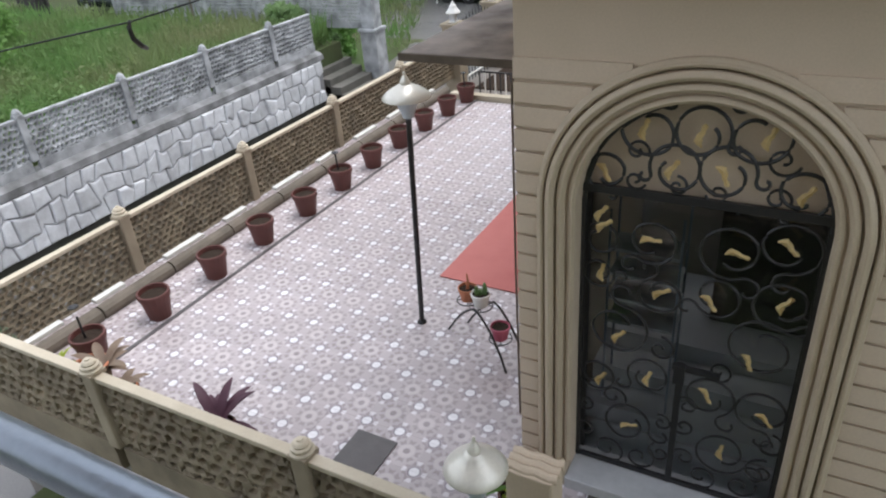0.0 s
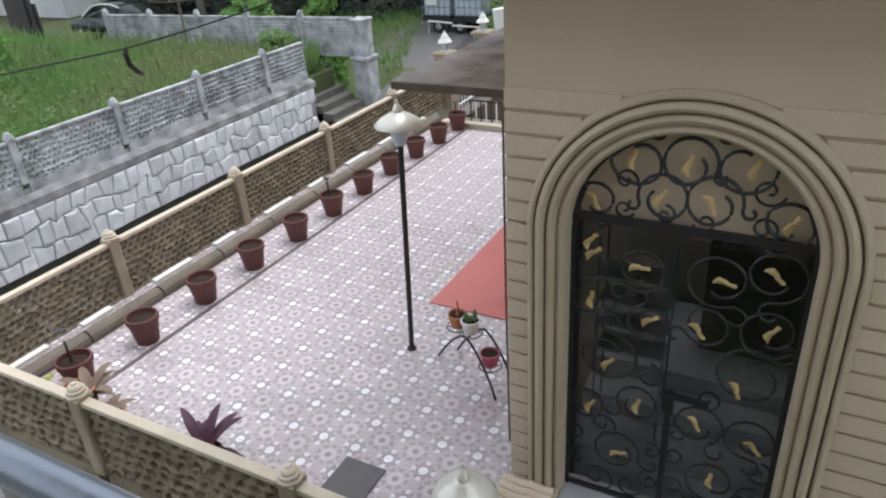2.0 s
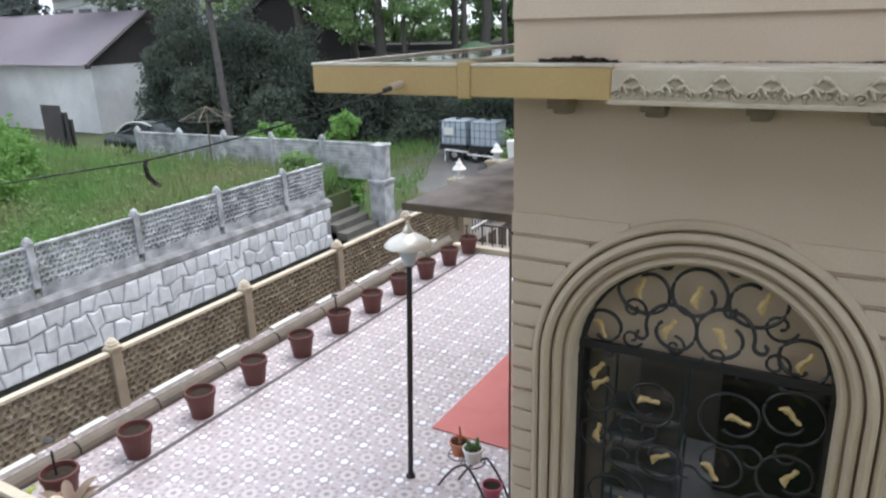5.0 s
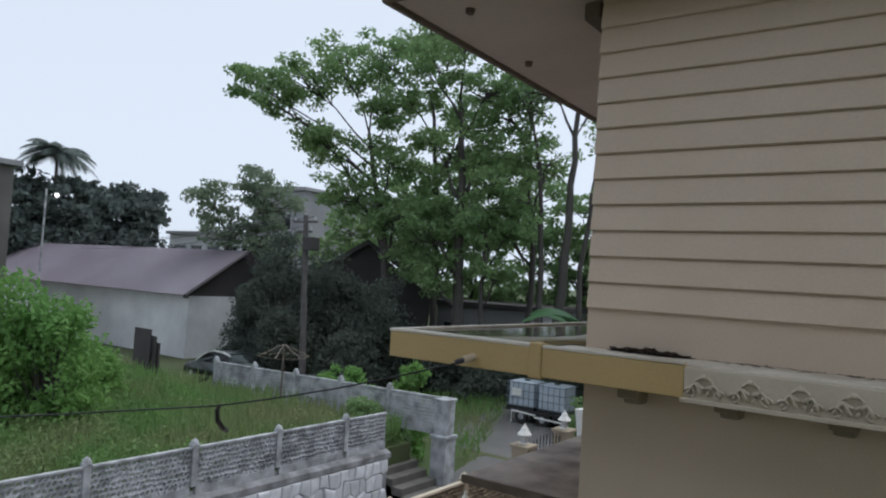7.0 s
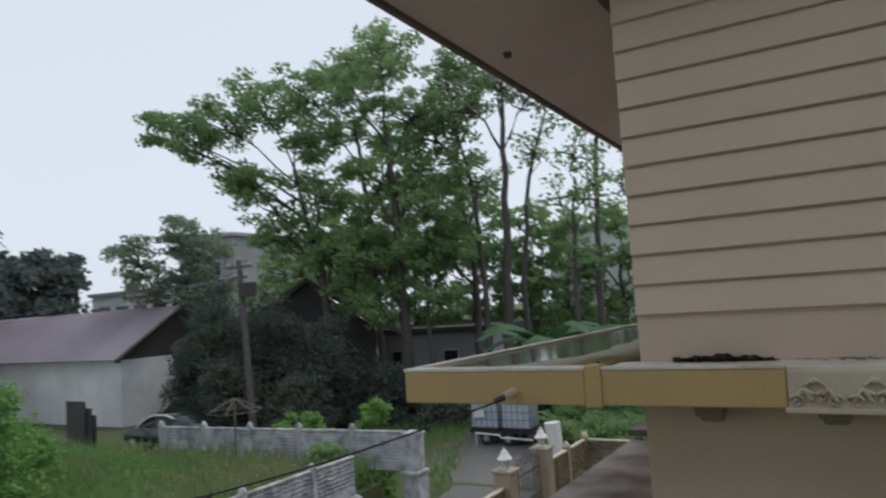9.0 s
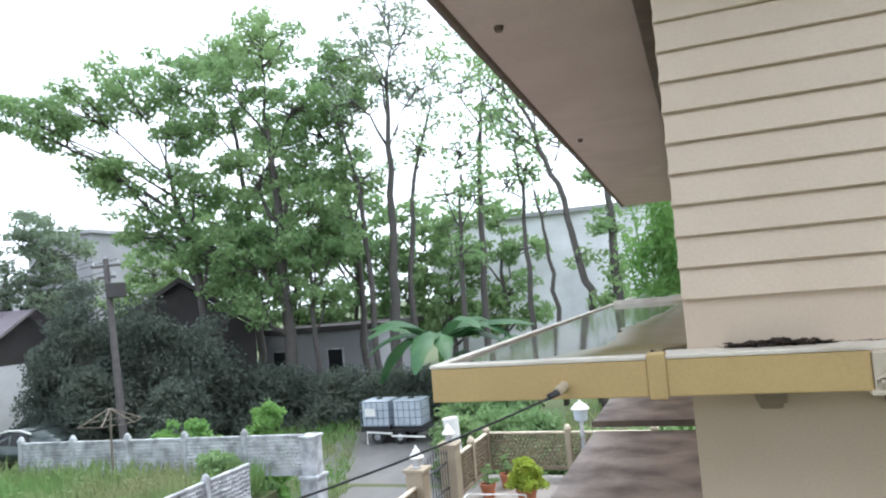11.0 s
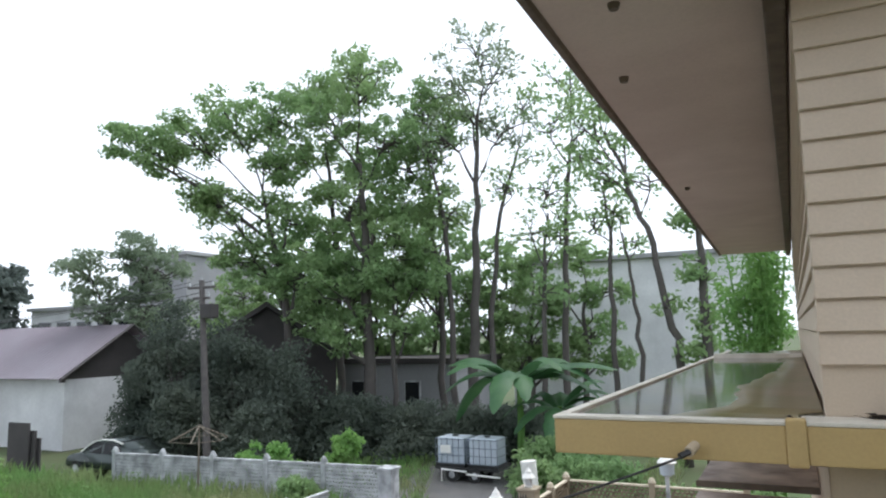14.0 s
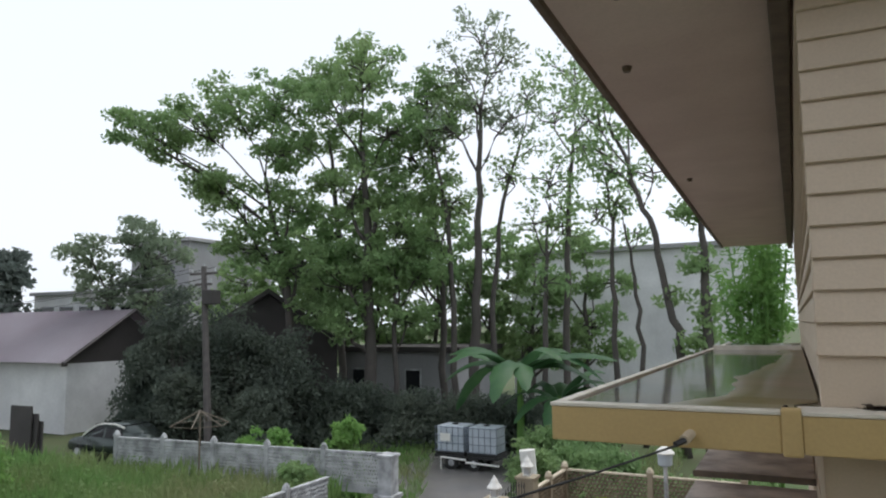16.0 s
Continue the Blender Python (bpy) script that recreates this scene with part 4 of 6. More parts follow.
part("door_frame", boxes(((-AIN, -0.005, 0), (-AIN + 0.03, 0.02, 2.1)), ((AIN - 0.03, -0.005, 0), (AIN, 0.02, 2.1)), ((-AIN + 0.03, -0.005, 2.06), (AIN - 0.03, 0.02, 2.1))), BLACK, glass_door)
pane = part("pane", boxes(((-AIN + 0.03, 0.004, 0.0), (AIN - 0.03, 0.010, 2.06))), GLASS, glass_door, "clear glass pane")
pane.visible_shadow = False

# ---- sunshade slab between the storeys ----
slab = thing("sunshade_slab", (0, 0, 0), "ochre-edged concrete sunshade slab wrapping the house corner", "sunshade", kind="structure")
part("slab_body", boxes(((-1.0, -0.31, 3.615), (4.3, 0.0, 3.70)), ((-1.0, 0.0, 3.615), (0.0, 9.0, 3.70))), FASCIA, slab)
part("wet_top", boxes(((-0.99, 0.004, 3.700), (-0.004, 8.9, 3.744)), ((-0.99, -0.285, 3.700), (-0.09, 0.004, 3.744))), WETROOF, slab, "wet puddled concrete top of the slab")
bm = bmesh.new()
rows_w = []
for k in range(75):
    y = -0.25 + 0.122 * k
    xe = -0.30 - 0.10 * math.sin(0.9 * y + 0.6) - 0.14 * noise.noise(Vector((0, y * 2.3, 4))) - (0.35 * max(0.0, 1 - (y + 0.25) / 0.5))
    rows_w.append([bm.verts.new((x, y, z)) for x, z in ((-0.1 if y < 0 else -0.006, 3.745), (-0.1 if y < 0 else -0.006, 3.752), (xe + 0.04, 3.750), (xe, 3.745))])
for a, b in zip(rows_w, rows_w[1:]):
    for q in range(3):
        bm.faces.new((a[q], a[q + 1], b[q + 1], b[q]))
bmesh.ops.recalc_face_normals(bm, faces=bm.faces)
part("silt_strip", bm, SILT, slab, "olive-brown silt along the wall", True)
part("front_top", boxes(((-0.088, -0.30, 3.702), (4.3, -0.004, 3.742))), RIM, slab, "stained cream top beside the wall")
part("fascia", boxes(((-1.035, -0.345, 3.60), (-0.145, -0.30, 3.742)), ((-0.075, -0.345, 3.60), (0.61, -0.30, 3.742)), bevel=0.006), FASCIA, slab)
part("side_fascia", boxes(((-1.035, -0.298, 3.60), (-1.0, 9.0, 3.742)), bevel=0.006), FASCIA, slab)
part("rim", boxes(((-1.04, -0.348, 3.742), (-0.145, -0.262, 3.757)), ((-0.075, -0.348, 3.742), (0.61, -0.30, 3.757)), bevel=0.004), RIM, slab, "worn white painted rim")
part("side_rim", boxes(((-1.04, -0.284, 3.742), (-0.99, 9.0, 3.757)), bevel=0.004), RIM, slab, "worn white painted rim")
part("joint_rib", boxes(((-0.145, -0.352, 3.59), (-0.075, -0.27, 3.765)), bevel=0.008), FASCIA, slab)
part("upstand", boxes(((-0.985, 6.0, 3.732), (-0.02, 6.06, 3.80)), bevel=0.006), RIM, slab)
part("decor_board", boxes(((0.612, -0.352, 3.595), (4.3, -0.30, 3.735)), bevel=0.006), YELLOWTOP, slab)
part("decor_ledge", boxes(((0.60, -0.362, 3.585), (4.3, -0.30, 3.604)), bevel=0.004), YELLOWTOP, slab)


def motif():
    """A fleur of five raised scrolls."""
    bm = bmesh.new()
    for s in (-1, 1):
        tube(bm, [(s * (0.012 + 0.055 * t), -0.004, 0.012 + 0.05 * math.sin(math.pi * t) * (1 - 0.2 * t)) for t in (k / 9 for k in range(10))], 0.008, 5)
        tube(bm, [(s * (0.062 + 0.02 * math.cos(a)), -0.004, 0.02 + 0.018 * math.sin(a)) for a in (k * 0.6 for k in range(9))], 0.006, 5)
        tube(bm, [(s * (0.004 + 0.03 * math.sin(math.pi * t)), -0.004, 0.04 + 0.05 * t) for t in (k / 7 for k in range(8))], 0.007, 5)
    turned(bm, [(0.014, -0.01), (0.016, 0.0), (0.01, 0.01)], (0, -0.004, 0.09), 6)
    return mesh_of(bm, "relief_motif", YELLOWTOP, True)


mm = motif()
for k in range(17):
    o = new("relief_motif", mm)
    o.location, o.parent = (0.70 + 0.183 * k, -0.354, 3.612), slab
for k in range(8):
    bm = boxes(((0.25 + 0.45 * k, -0.10, 3.50), (0.34 + 0.45 * k, -0.0, 3.615)), bevel=0.015)
    box(bm, (0.24 + 0.45 * k, -0.16, 3.53), (0.35 + 0.45 * k, -0.02, 3.612), 0.012)
    # The brown here carries the shade under the slab in its colour.
    part("bracket", bm, PANEL, slab)
bm = bmesh.new()
tube(bm, [(-0.47, -0.34, 3.655), (-0.485, -0.42, 3.64)], 0.02, 10)
part("spout_pipe", bm, TRIM, slab, "tan stub pipe in the fascia")

# ---- lower sunshades on the side wall ----
for y0, y1, z in ((0.2, 2.55, 2.88), (2.56, 4.1, 2.96)):
    sh = thing("window_sunshade", (0, y0, z), "mossy brown concrete sunshade on the side wall", "sunshade", "sunshades on the side wall", "structure")
    part("slab", boxes(((-0.83, 0, -0.045), (-0.002, y1 - y0, 0)), bevel=0.008), BROWNROOF, sh)
    part("drip_edge", boxes(((-0.845, -0.02, -0.05), (-0.002, 0.0, -0.003)), bevel=0.004), DARKTRIM, sh, "dark brown drip edge of the sunshade")
bm = bmesh.new()
tube(bm, [(-0.03, 0.03, 0.4), (-0.035, 0.03, 1.6), (-0.03, 0.03, 2.8)], 0.007, 6)
solid("wall_cable", bm, DARKTRIM, "thin dark cable clipped to the house corner", "cable", "structure")

# ---- eaves ----
eave = thing("eaves", (0, 0, 0), "wide grey plastered eaves soffit over the side wall", "eaves", kind="structure")
bm = bmesh.new()
sec = ((-1.04, 5.59), (0.0, 5.59), (0.0, 5.72), (-1.1, 5.72))
ends = [[bm.verts.new((x - (0.24 * (y + 0.5) / 12.5 if x < -0.5 else 0), y, z)) for x, z in sec] for y in (-0.5, 12.0)]
for k in range(4):
    bm.faces.new((ends[0][k], ends[0][(k + 1) % 4], ends[1][(k + 1) % 4], ends[1][k]))
bm.faces.new(ends[0][::-1])
bm.faces.new(ends[1])
bmesh.ops.recalc_face_normals(bm, faces=bm.faces)
part("soffit", bm, SOFFIT, eave)
part("soffit", boxes(((0.0, -0.5, 5.595), (4.4, 0.0, 5.72))), SOFFIT, eave)
bm = bmesh.new()
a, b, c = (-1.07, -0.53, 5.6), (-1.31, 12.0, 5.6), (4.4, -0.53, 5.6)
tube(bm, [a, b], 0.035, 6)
part("edge_drip", bm, DARKTRIM, eave, "dark brown drip edge of the eaves")
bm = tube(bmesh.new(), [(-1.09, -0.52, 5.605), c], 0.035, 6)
part("edge_drip", bm, DARKTRIM, eave, "dark brown drip edge of the eaves")
part("wall_moulding", boxes(((-0.11, 0.0, 5.49), (-0.02, 12.0, 5.585)), bevel=0.012), DARKTRIM, eave, "dark brown moulding under the soffit")
for k, (x, y) in enumerate(((-0.88, 0.78), (-0.72, -0.2), (-0.98, 4.4))):
    bm = turned(bmesh.new(), [(0.022, -0.03), (0.028, -0.01), (0.03, 0.003)], (x, y, 5.59), 10)
    part("hook", bm, DARKTRIM, eave)

# ---- balcony under the camera ----
solid("balcony_floor", boxes(((-2.6, -6.2, 2.3), (4.6, -3.06, 2.45))), GREYC, "grey concrete balcony floor", "balcony", "structure")
# Unseen overhead slab and rear wall, added to hold skylight off the house front.
solid("added_sky_blocker", boxes(((-2.6, -6.4, 5.6), (4.6, -2.65, 5.75))), SOFFIT, "unseen soffit added to shade the house front", "ceiling", "structure")
solid("wall_behind", boxes(((-2.6, -6.4, -1.2), (4.4, -6.2, 5.6))), CREAM, "unseen cream wall added behind the balcony to shade the house front", "wall", "structure")
rail = thing("balcony_railing", (0, -3.12, 0), "wet bluish steel balcony handrail", "railing")
part("handrail", tube(bmesh.new(), [(-2.6, 0, 3.28), (4.6, 0, 3.28)], 0.03, 14), STEEL, rail, smooth=True)
for k in range(4):
    part("baluster", tube(bmesh.new(), [(-1.9 + 1.9 * k, 0, 2.45), (-1.9 + 1.9 * k, 0, 3.27)], 0.016, 8), STEEL, rail)
part("lower_rail", tube(bmesh.new(), [(-2.6, 0, 2.6), (4.6, 0, 2.6)], 0.014, 8), STEEL, rail)

# ---- trees ----
G = ROAD_Z
tree(11, (-22.0, 24.8, G), [(-22.2, 24.6, 4), (-22.6, 24.3, 8), (-23.4, 23.9, 11.5)], [(-27.2, 20.2, 12.3, 1.7), (-26.0, 21.4, 13.3, 1.9), (-24.6, 22.8, 14.2, 2.1), (-25.6, 21.8, 11.0, 1.3), (-23.0, 24.3, 15.0, 1.8), (-22.5, 24.8, 10.0, 1.9), (-21.5, 24.9, 7.2, 1.9), (-24.6, 22.4, 10.4, 1.6), (-24.0, 23.0, 8.4, 1.5), (-22.6, 24.4, 12.4, 1.7), (-23.3, 24.0, 7.6, 1.6), (-20.9, 25.0, 4.8, 1.5), (-27.8, 19.6, 13.0, 1.1)], LEAF_A, "tall spreading tree with mid-green leaves leaning over the shed", 0.26)
tree(12, (-21.6, 28.0, G), [(-21.5, 28.0, 5), (-21.7, 27.8, 10), (-22.0, 27.5, 14)], [(-22.6, 27.2, 16.0, 1.9), (-21.2, 28.2, 16.8, 1.8), (-23.4, 26.4, 13.6, 2.0), (-20.6, 28.6, 13.0, 1.9), (-21.8, 27.9, 9.4, 2.2), (-22.4, 27.2, 6.2, 1.9), (-20.4, 28.0, 7.0, 1.9)], LEAF_A, "tall green tree among the grove", 0.24)
tree(13, (-18.2, 25.5, G), [(-18.2, 25.4, 4), (-18.3, 25.3, 9), (-18.5, 25.2, 13)], [(-18.6, 25.2, 15.8, 2.0), (-19.6, 24.5, 14.0, 1.8), (-17.3, 26.2, 13.2, 2.0), (-18.8, 25.2, 10.6, 2.3), (-17.6, 25.8, 7.6, 2.2), (-19.6, 24.6, 7.0, 2.0), (-19.0, 24.8, 4.4, 1.5), (-16.9, 26.4, 10.4, 1.7)], LEAF_A, "tall thick-trunked green tree with a deep crown", 0.34)
tree(114, (-17.0, 25.8, G), [(-17.0, 25.8, 4), (-16.8, 25.9, 7)], [(-16.6, 26.0, 9.0, 1.7), (-17.2, 25.6, 6.6, 1.5), (-15.9, 26.4, 7.0, 1.4), (-16.4, 26.0, 4.6, 1.3)], LEAF_A, "shorter green tree in the grove", 0.16)
tree(14, (-15.9, 29.0, G), [(-16.0, 28.9, 5), (-16.3, 28.7, 10), (-16.4, 28.6, 13)], [(-16.8, 28.5, 15.2, 1.9), (-15.6, 29.2, 14.2, 1.8), (-17.4, 28.0, 12.4, 1.9), (-16.0, 29.0, 10.2, 2.0), (-17.0, 28.2, 7.4, 2.0)], LEAF_A, "slim green tree in the grove", 0.2)
tree(15, (-13.8, 27.8, G), [(-13.8, 27.8, 4), (-13.5, 27.9, 9), (-13.4, 28.0, 14)], [(-13.4, 28.0, 17.2, 1.8), (-12.4, 28.4, 16.0, 1.8), (-14.5, 27.4, 15.8, 1.7), (-13.2, 28.0, 14.2, 1.8), (-11.9, 28.6, 13.6, 1.5), (-14.9, 27.2, 13.2, 1.6)], LEAF_B, "tall dark-trunked tree with an airy crown", 0.3, per=20, clumps=20, spread=0.6)
tree(16, (-13.2, 28.6, G), [(-13.1, 28.5, 5), (-12.6, 28.8, 10), (-11.8, 29.2, 13)], [(-11.4, 29.4, 14.6, 1.6), (-12.4, 29.0, 11.2, 1.4), (-11.2, 29.6, 12.2, 1.3)], LEAF_A, "slender tree with a thin crown", 0.17, per=18, clumps=16)
tree(17, (-14.6, 27.4, G), [(-14.6, 27.4, 5), (-15.0, 27.2, 10), (-15.3, 27.0, 12)], [(-15.5, 27.0, 12.6, 1.6), (-14.6, 27.6, 10.0, 1.4), (-15.4, 27.0, 8.4, 1.3)], LEAF_A, "slender leaning tree in the grove", 0.18, per=18, clumps=16)
tree(18, (-10.2, 31.0, G), [(-10.2, 31.0, 6), (-9.9, 31.2, 11), (-9.6, 31.4, 14)], [(-9.5, 31.4, 16.4, 1.9), (-8.4, 31.8, 15.0, 1.8), (-10.6, 31.0, 14.4, 1.8), (-9.2, 31.6, 12.6, 1.7), (-10.4, 31.0, 10.0, 1.4)], LEAF_A, "tall airy tree beside the pale building", 0.2, per=20, clumps=18)
tree(19, (-10.1, 27.0, G), [(-10.0, 27.0, 4), (-9.9, 27.0, 7), (-9.6, 27.2, 9.5)], [(-9.5, 27.2, 10.4, 1.6), (-10.4, 26.8, 8.8, 1.3), (-9.0, 27.4, 8.4, 1.1), (-9.8, 27.0, 6.0, 1.1)], LEAF_A, "young green tree behind the banana plant", 0.15, per=20, clumps=18)
tree(20, (-7.1, 27.9, G), [(-7.1, 27.9, 5), (-7.1, 27.9, 8), (-7.2, 27.9, 10.5)], [(-7.3, 27.8, 11.6, 1.5), (-6.6, 28.1, 9.6, 1.1), (-7.9, 27.6, 9.2, 1.2)], LEAF_A, "thin straight tree before the pale wall", 0.15, per=18, clumps=15)
tree(21, (-6.0, 28.1, G), [(-6.0, 28.1, 3), (-6.2, 28.0, 6), (-6.6, 27.9, 8.4)], [(-6.8, 27.8, 9.4, 1.3), (-6.0, 28.2, 8.0, 0.8)], LEAF_A, "thin leaning tree before the pale wall", 0.14, per=18, clumps=14)
tree(22, (-4.1, 26.4, G), [(-4.2, 26.4, 3), (-4.6, 26.3, 5.5), (-5.2, 26.2, 8.2), (-6.0, 26.1, 10.4), (-6.5, 26.0, 12.4)], [(-6.7, 26.0, 13.4, 1.7), (-5.6, 26.3, 12.0, 1.5), (-7.6, 25.7, 12.4, 1.5), (-5.0, 26.5, 10.2, 1.1), (-6.9, 26.0, 10.6, 1.1), (-4.6, 26.5, 5.2, 0.5)], LEAF_A, "tall bent dark-trunked tree before the pale wall", 0.2, per=22, clumps=18)
tree(23, (-3.2, 26.5, G), [(-3.2, 26.5, 4), (-3.1, 26.5, 7), (-3.2, 26.5, 9)], [(-3.2, 26.5, 6.4, 0.8), (-3.1, 26.5, 4.8, 0.8), (-3.3, 26.5, 3.4, 0.9), (-3.0, 26.6, 10.0, 1.1), (-3.6, 26.4, 8.6, 0.8)], LEAF_A, "ivy-covered trunk beside the pale wall", 0.26, per=24, clumps=26, size=0.16)
tree(24, (-35.5, 24.6, G), [(-35.4, 24.6, 4), (-35.2, 24.8, 7)], [(-34.6, 25.4, 9.2, 1.9), (-36.0, 23.8, 8.2, 1.6), (-33.2, 26.4, 8.4, 1.9), (-35.4, 24.6, 6.2, 1.8), (-33.4, 26.4, 6.0, 2.2)], LEAF_B, "hazy grey-green tree behind the shed roof", 0.25, per=60, clumps=30)
for s, x, y, r in ((31, -60.6, 27.5, 3.6), (32, -59.0, 30.6, 3.2), (33, -63.5, 24.0, 4.0), (34, -57.9, 32.6, 2.4)):
    tree(s, (x, y, G), [(x, y, 3), (x, y, 6)], [(x, y, 7.8, r), (x + 1, y - 1, 5.0, r), (x - 1.5, y + 1, 9.8, r * 0.6)], LEAF_F, "distant dark tree behind the shed", 0.3, per=24, clumps=22, size=0.36, spread=1.0)

# a second row of trees, farther back
for s, x, y, hgt, r in ((131, -27.5, 33.0, 9.5, 2.0), (132, -24.0, 35.5, 10.5, 2.1), (133, -20.5, 37.0, 10.0, 2.0), (134, -17.0, 37.5, 9.0, 1.9), (135, -31.0, 31.0, 7.0, 1.9), (136, -14.0, 36.5, 8.0, 1.7), (137, -11.0, 37.5, 8.5, 1.6)):
    tree(s, (x, y, G), [(x, y, hgt * 0.4), (x + 0.3, y, hgt * 0.8)], [(x, y, hgt, r), (x + 1.3, y, hgt * 0.78, r), (x - 1.4, y, hgt * 0.72, r), (x + 0.4, y, hgt * 0.5, r), (x - 0.6, y, hgt * 0.3, r * 0.9), (x + 1.4, y, hgt * 0.3, r * 0.8)], LEAF_A, "green tree in the back row of the grove", 0.2, per=34, clumps=24, size=0.18)


def palm(at, h, n, size, leaf, label, name="palm", droop=0.7, trunk_r=0.16, leaflet=0.055):
    """A palm: ringed trunk and arching fronds with leaflets."""
    t = thing(name, at, label, "palm tree")
    rng = random.Random(int(h * 10))
    bm = tube(bmesh.new(), [(0.02 * math.sin(k), 0, h * k / 8) for k in range(9)], [trunk_r * (1.2 - 0.5 * k / 8) for k in range(9)], 9)
    part("trunk", bm, BARK, t)
    for k in range(n):
        a, up = k * 2.4, rng.uniform(0.15, 0.9)
        bm = bmesh.new()
        pts = [Vector((size * u * math.cos(a) * (1 - 0.2 * up), size * u * math.sin(a) * (1 - 0.2 * up), h + size * (up * u - droop * u * u))) for u in (j / 8 for j in range(9))]
        tube(bm, pts, [0.03 - 0.003 * j for j in range(9)], 4)
        sidev = Vector((-math.sin(a), math.cos(a), 0))
        for j in range(1, 9):
            for q in range(3):
                p = pts[j - 1].lerp(pts[j], q / 3)
                w = size * 0.26 * math.sin(math.pi * (0.12 + 0.8 * (j - 1 + q / 3) / 8))
                for s in (-1, 1):
                    tip = p + sidev * s * w + Vector((0, 0, -0.45 * w)) + (pts[j] - pts[j - 1]) * 0.5
                    d = (pts[j] - pts[j - 1]).normalized() * leaflet * size * 0.5
                    bm.faces.new([bm.verts.new(c) for c in (p - d, p + d, tip)])
        part("frond", bm, leaf, t)
    return t


palm((-61.6, 26.3, G), 14.2, 26, 3.5, LEAF_F, "tall distant coconut palm")


def banana(at, h, blades, label):
    """A banana plant: thick stem and broad arching blades."""
    t = thing("banana_plant", at, label, "banana plant")
    part("stem", tube(bmesh.new(), [(0, 0, 0), (0.05, 0, h * 0.3), (0, 0, h * 0.55)], [0.16, 0.13, 0.08], 10), LEAF_C, t)
    for a, up, ln, droop in blades:
        ln *= 1.45
        bm = bmesh.new()
        n, rows_b = 14, []
        for k in range(n + 1):
            u = k / n
            c = Vector((ln * u * math.cos(a), ln * u * math.sin(a), h * 0.5 + ln * (up * u - droop * u * u)))
            w = ln * 0.13 * math.sin(math.pi * min(1, 0.1 + 0.9 * u)) ** 0.6 * (0 if u < 0.08 else 1) * (1 + 0.12 * math.sin(9 * u * math.pi)) + 0.02
            s = Vector((-math.sin(a), math.cos(a), 0))
            rows_b.append([bm.verts.new(c + s * w + Vector((0, 0, -0.35 * w))), bm.verts.new(c + Vector((0, 0, 0.02))), bm.verts.new(c - s * w + Vector((0, 0, -0.35 * w)))])
        for p_, q_ in zip(rows_b, rows_b[1:]):
            for k in range(2):
                bm.faces.new((p_[k], p_[k + 1], q_[k + 1], q_[k]))
        part("leaf_blade", bm, LEAF_N, t, smooth=True)
    return t


rb = random.Random(12)
banana((-9.7, 22.7, G), 6.6, [(k * 2.39996, rb.uniform(0.7, 1.5), rb.uniform(1.7, 2.5), rb.uniform(0.85, 1.25)) for k in range(13)] + [(2.9, 0.75, 2.4, 0.55), (0.1, 0.7, 2.6, 0.55)], "broad-leaved green banana plant beyond the lane")
banana((-8.2, 23.0, G), 4.6, [(k * 2.39996, rb.uniform(0.7, 1.4), rb.uniform(1.2, 1.7), rb.uniform(0.8, 1.2)) for k in range(9)], "smaller green banana plant beside a larger one")
bamboo = thing("bamboo_clump", (-0.95, 18.7, G), "dense bright green bamboo clump behind the house", "bamboo")
rng = np.random.default_rng(77)
cs = []
for k in range(22):
    a, r = rng.random() * 6.28, 0.5 * rng.random() ** 0.5
    x, y = r * math.cos(a), r * math.sin(a)
    hgt = 6.3 + 2.0 * rng.random()
    part("cane", tube(bmesh.new(), [(x, y, 0), (x * 1.4, y * 1.4, hgt * 0.6), (x * 2.4, y * 2.4, hgt)], [0.05, 0.04, 0.015], 6), LEAF_C, bamboo)
    cs += [(x * (1 + u), y * (1 + u), hgt * (0.42 + 0.58 * u)) for u in rng.random(7)]
c, ax, ay = leaf_cloud(rng, cs, 44, 0.5, 0.11)
o = new("foliage", quads_mesh("foliage", c, ax, ay * 0.6, LEAF_C))
o.parent = bamboo

# dark ivy-grown thicket behind the pole
for s, x, y, r, h in ((41, -25.5, 21.0, 2.6, 6.4), (42, -23.0, 22.0, 2.6, 5.8), (43, -21.0, 22.6, 2.5, 4.6), (44, -27.4, 20.6, 1.8, 5.0), (45, -18.5, 24.2, 2.3, 2.6), (46, -16.0, 25.4, 2.3, 2.0), (47, -13.4, 25.6, 2.3, 1.9), (48, -11.2, 26.4, 2.1, 1.9), (49, -24.2, 19.8, 1.8, 3.4), (50, -20.4, 20.4, 1.6, 2.6)):
    bush(s, (x, y, G), r, h, LEAF_D, "dark overgrown thicket in the shade of the trees", per=110, clumps=110, size=0.09)
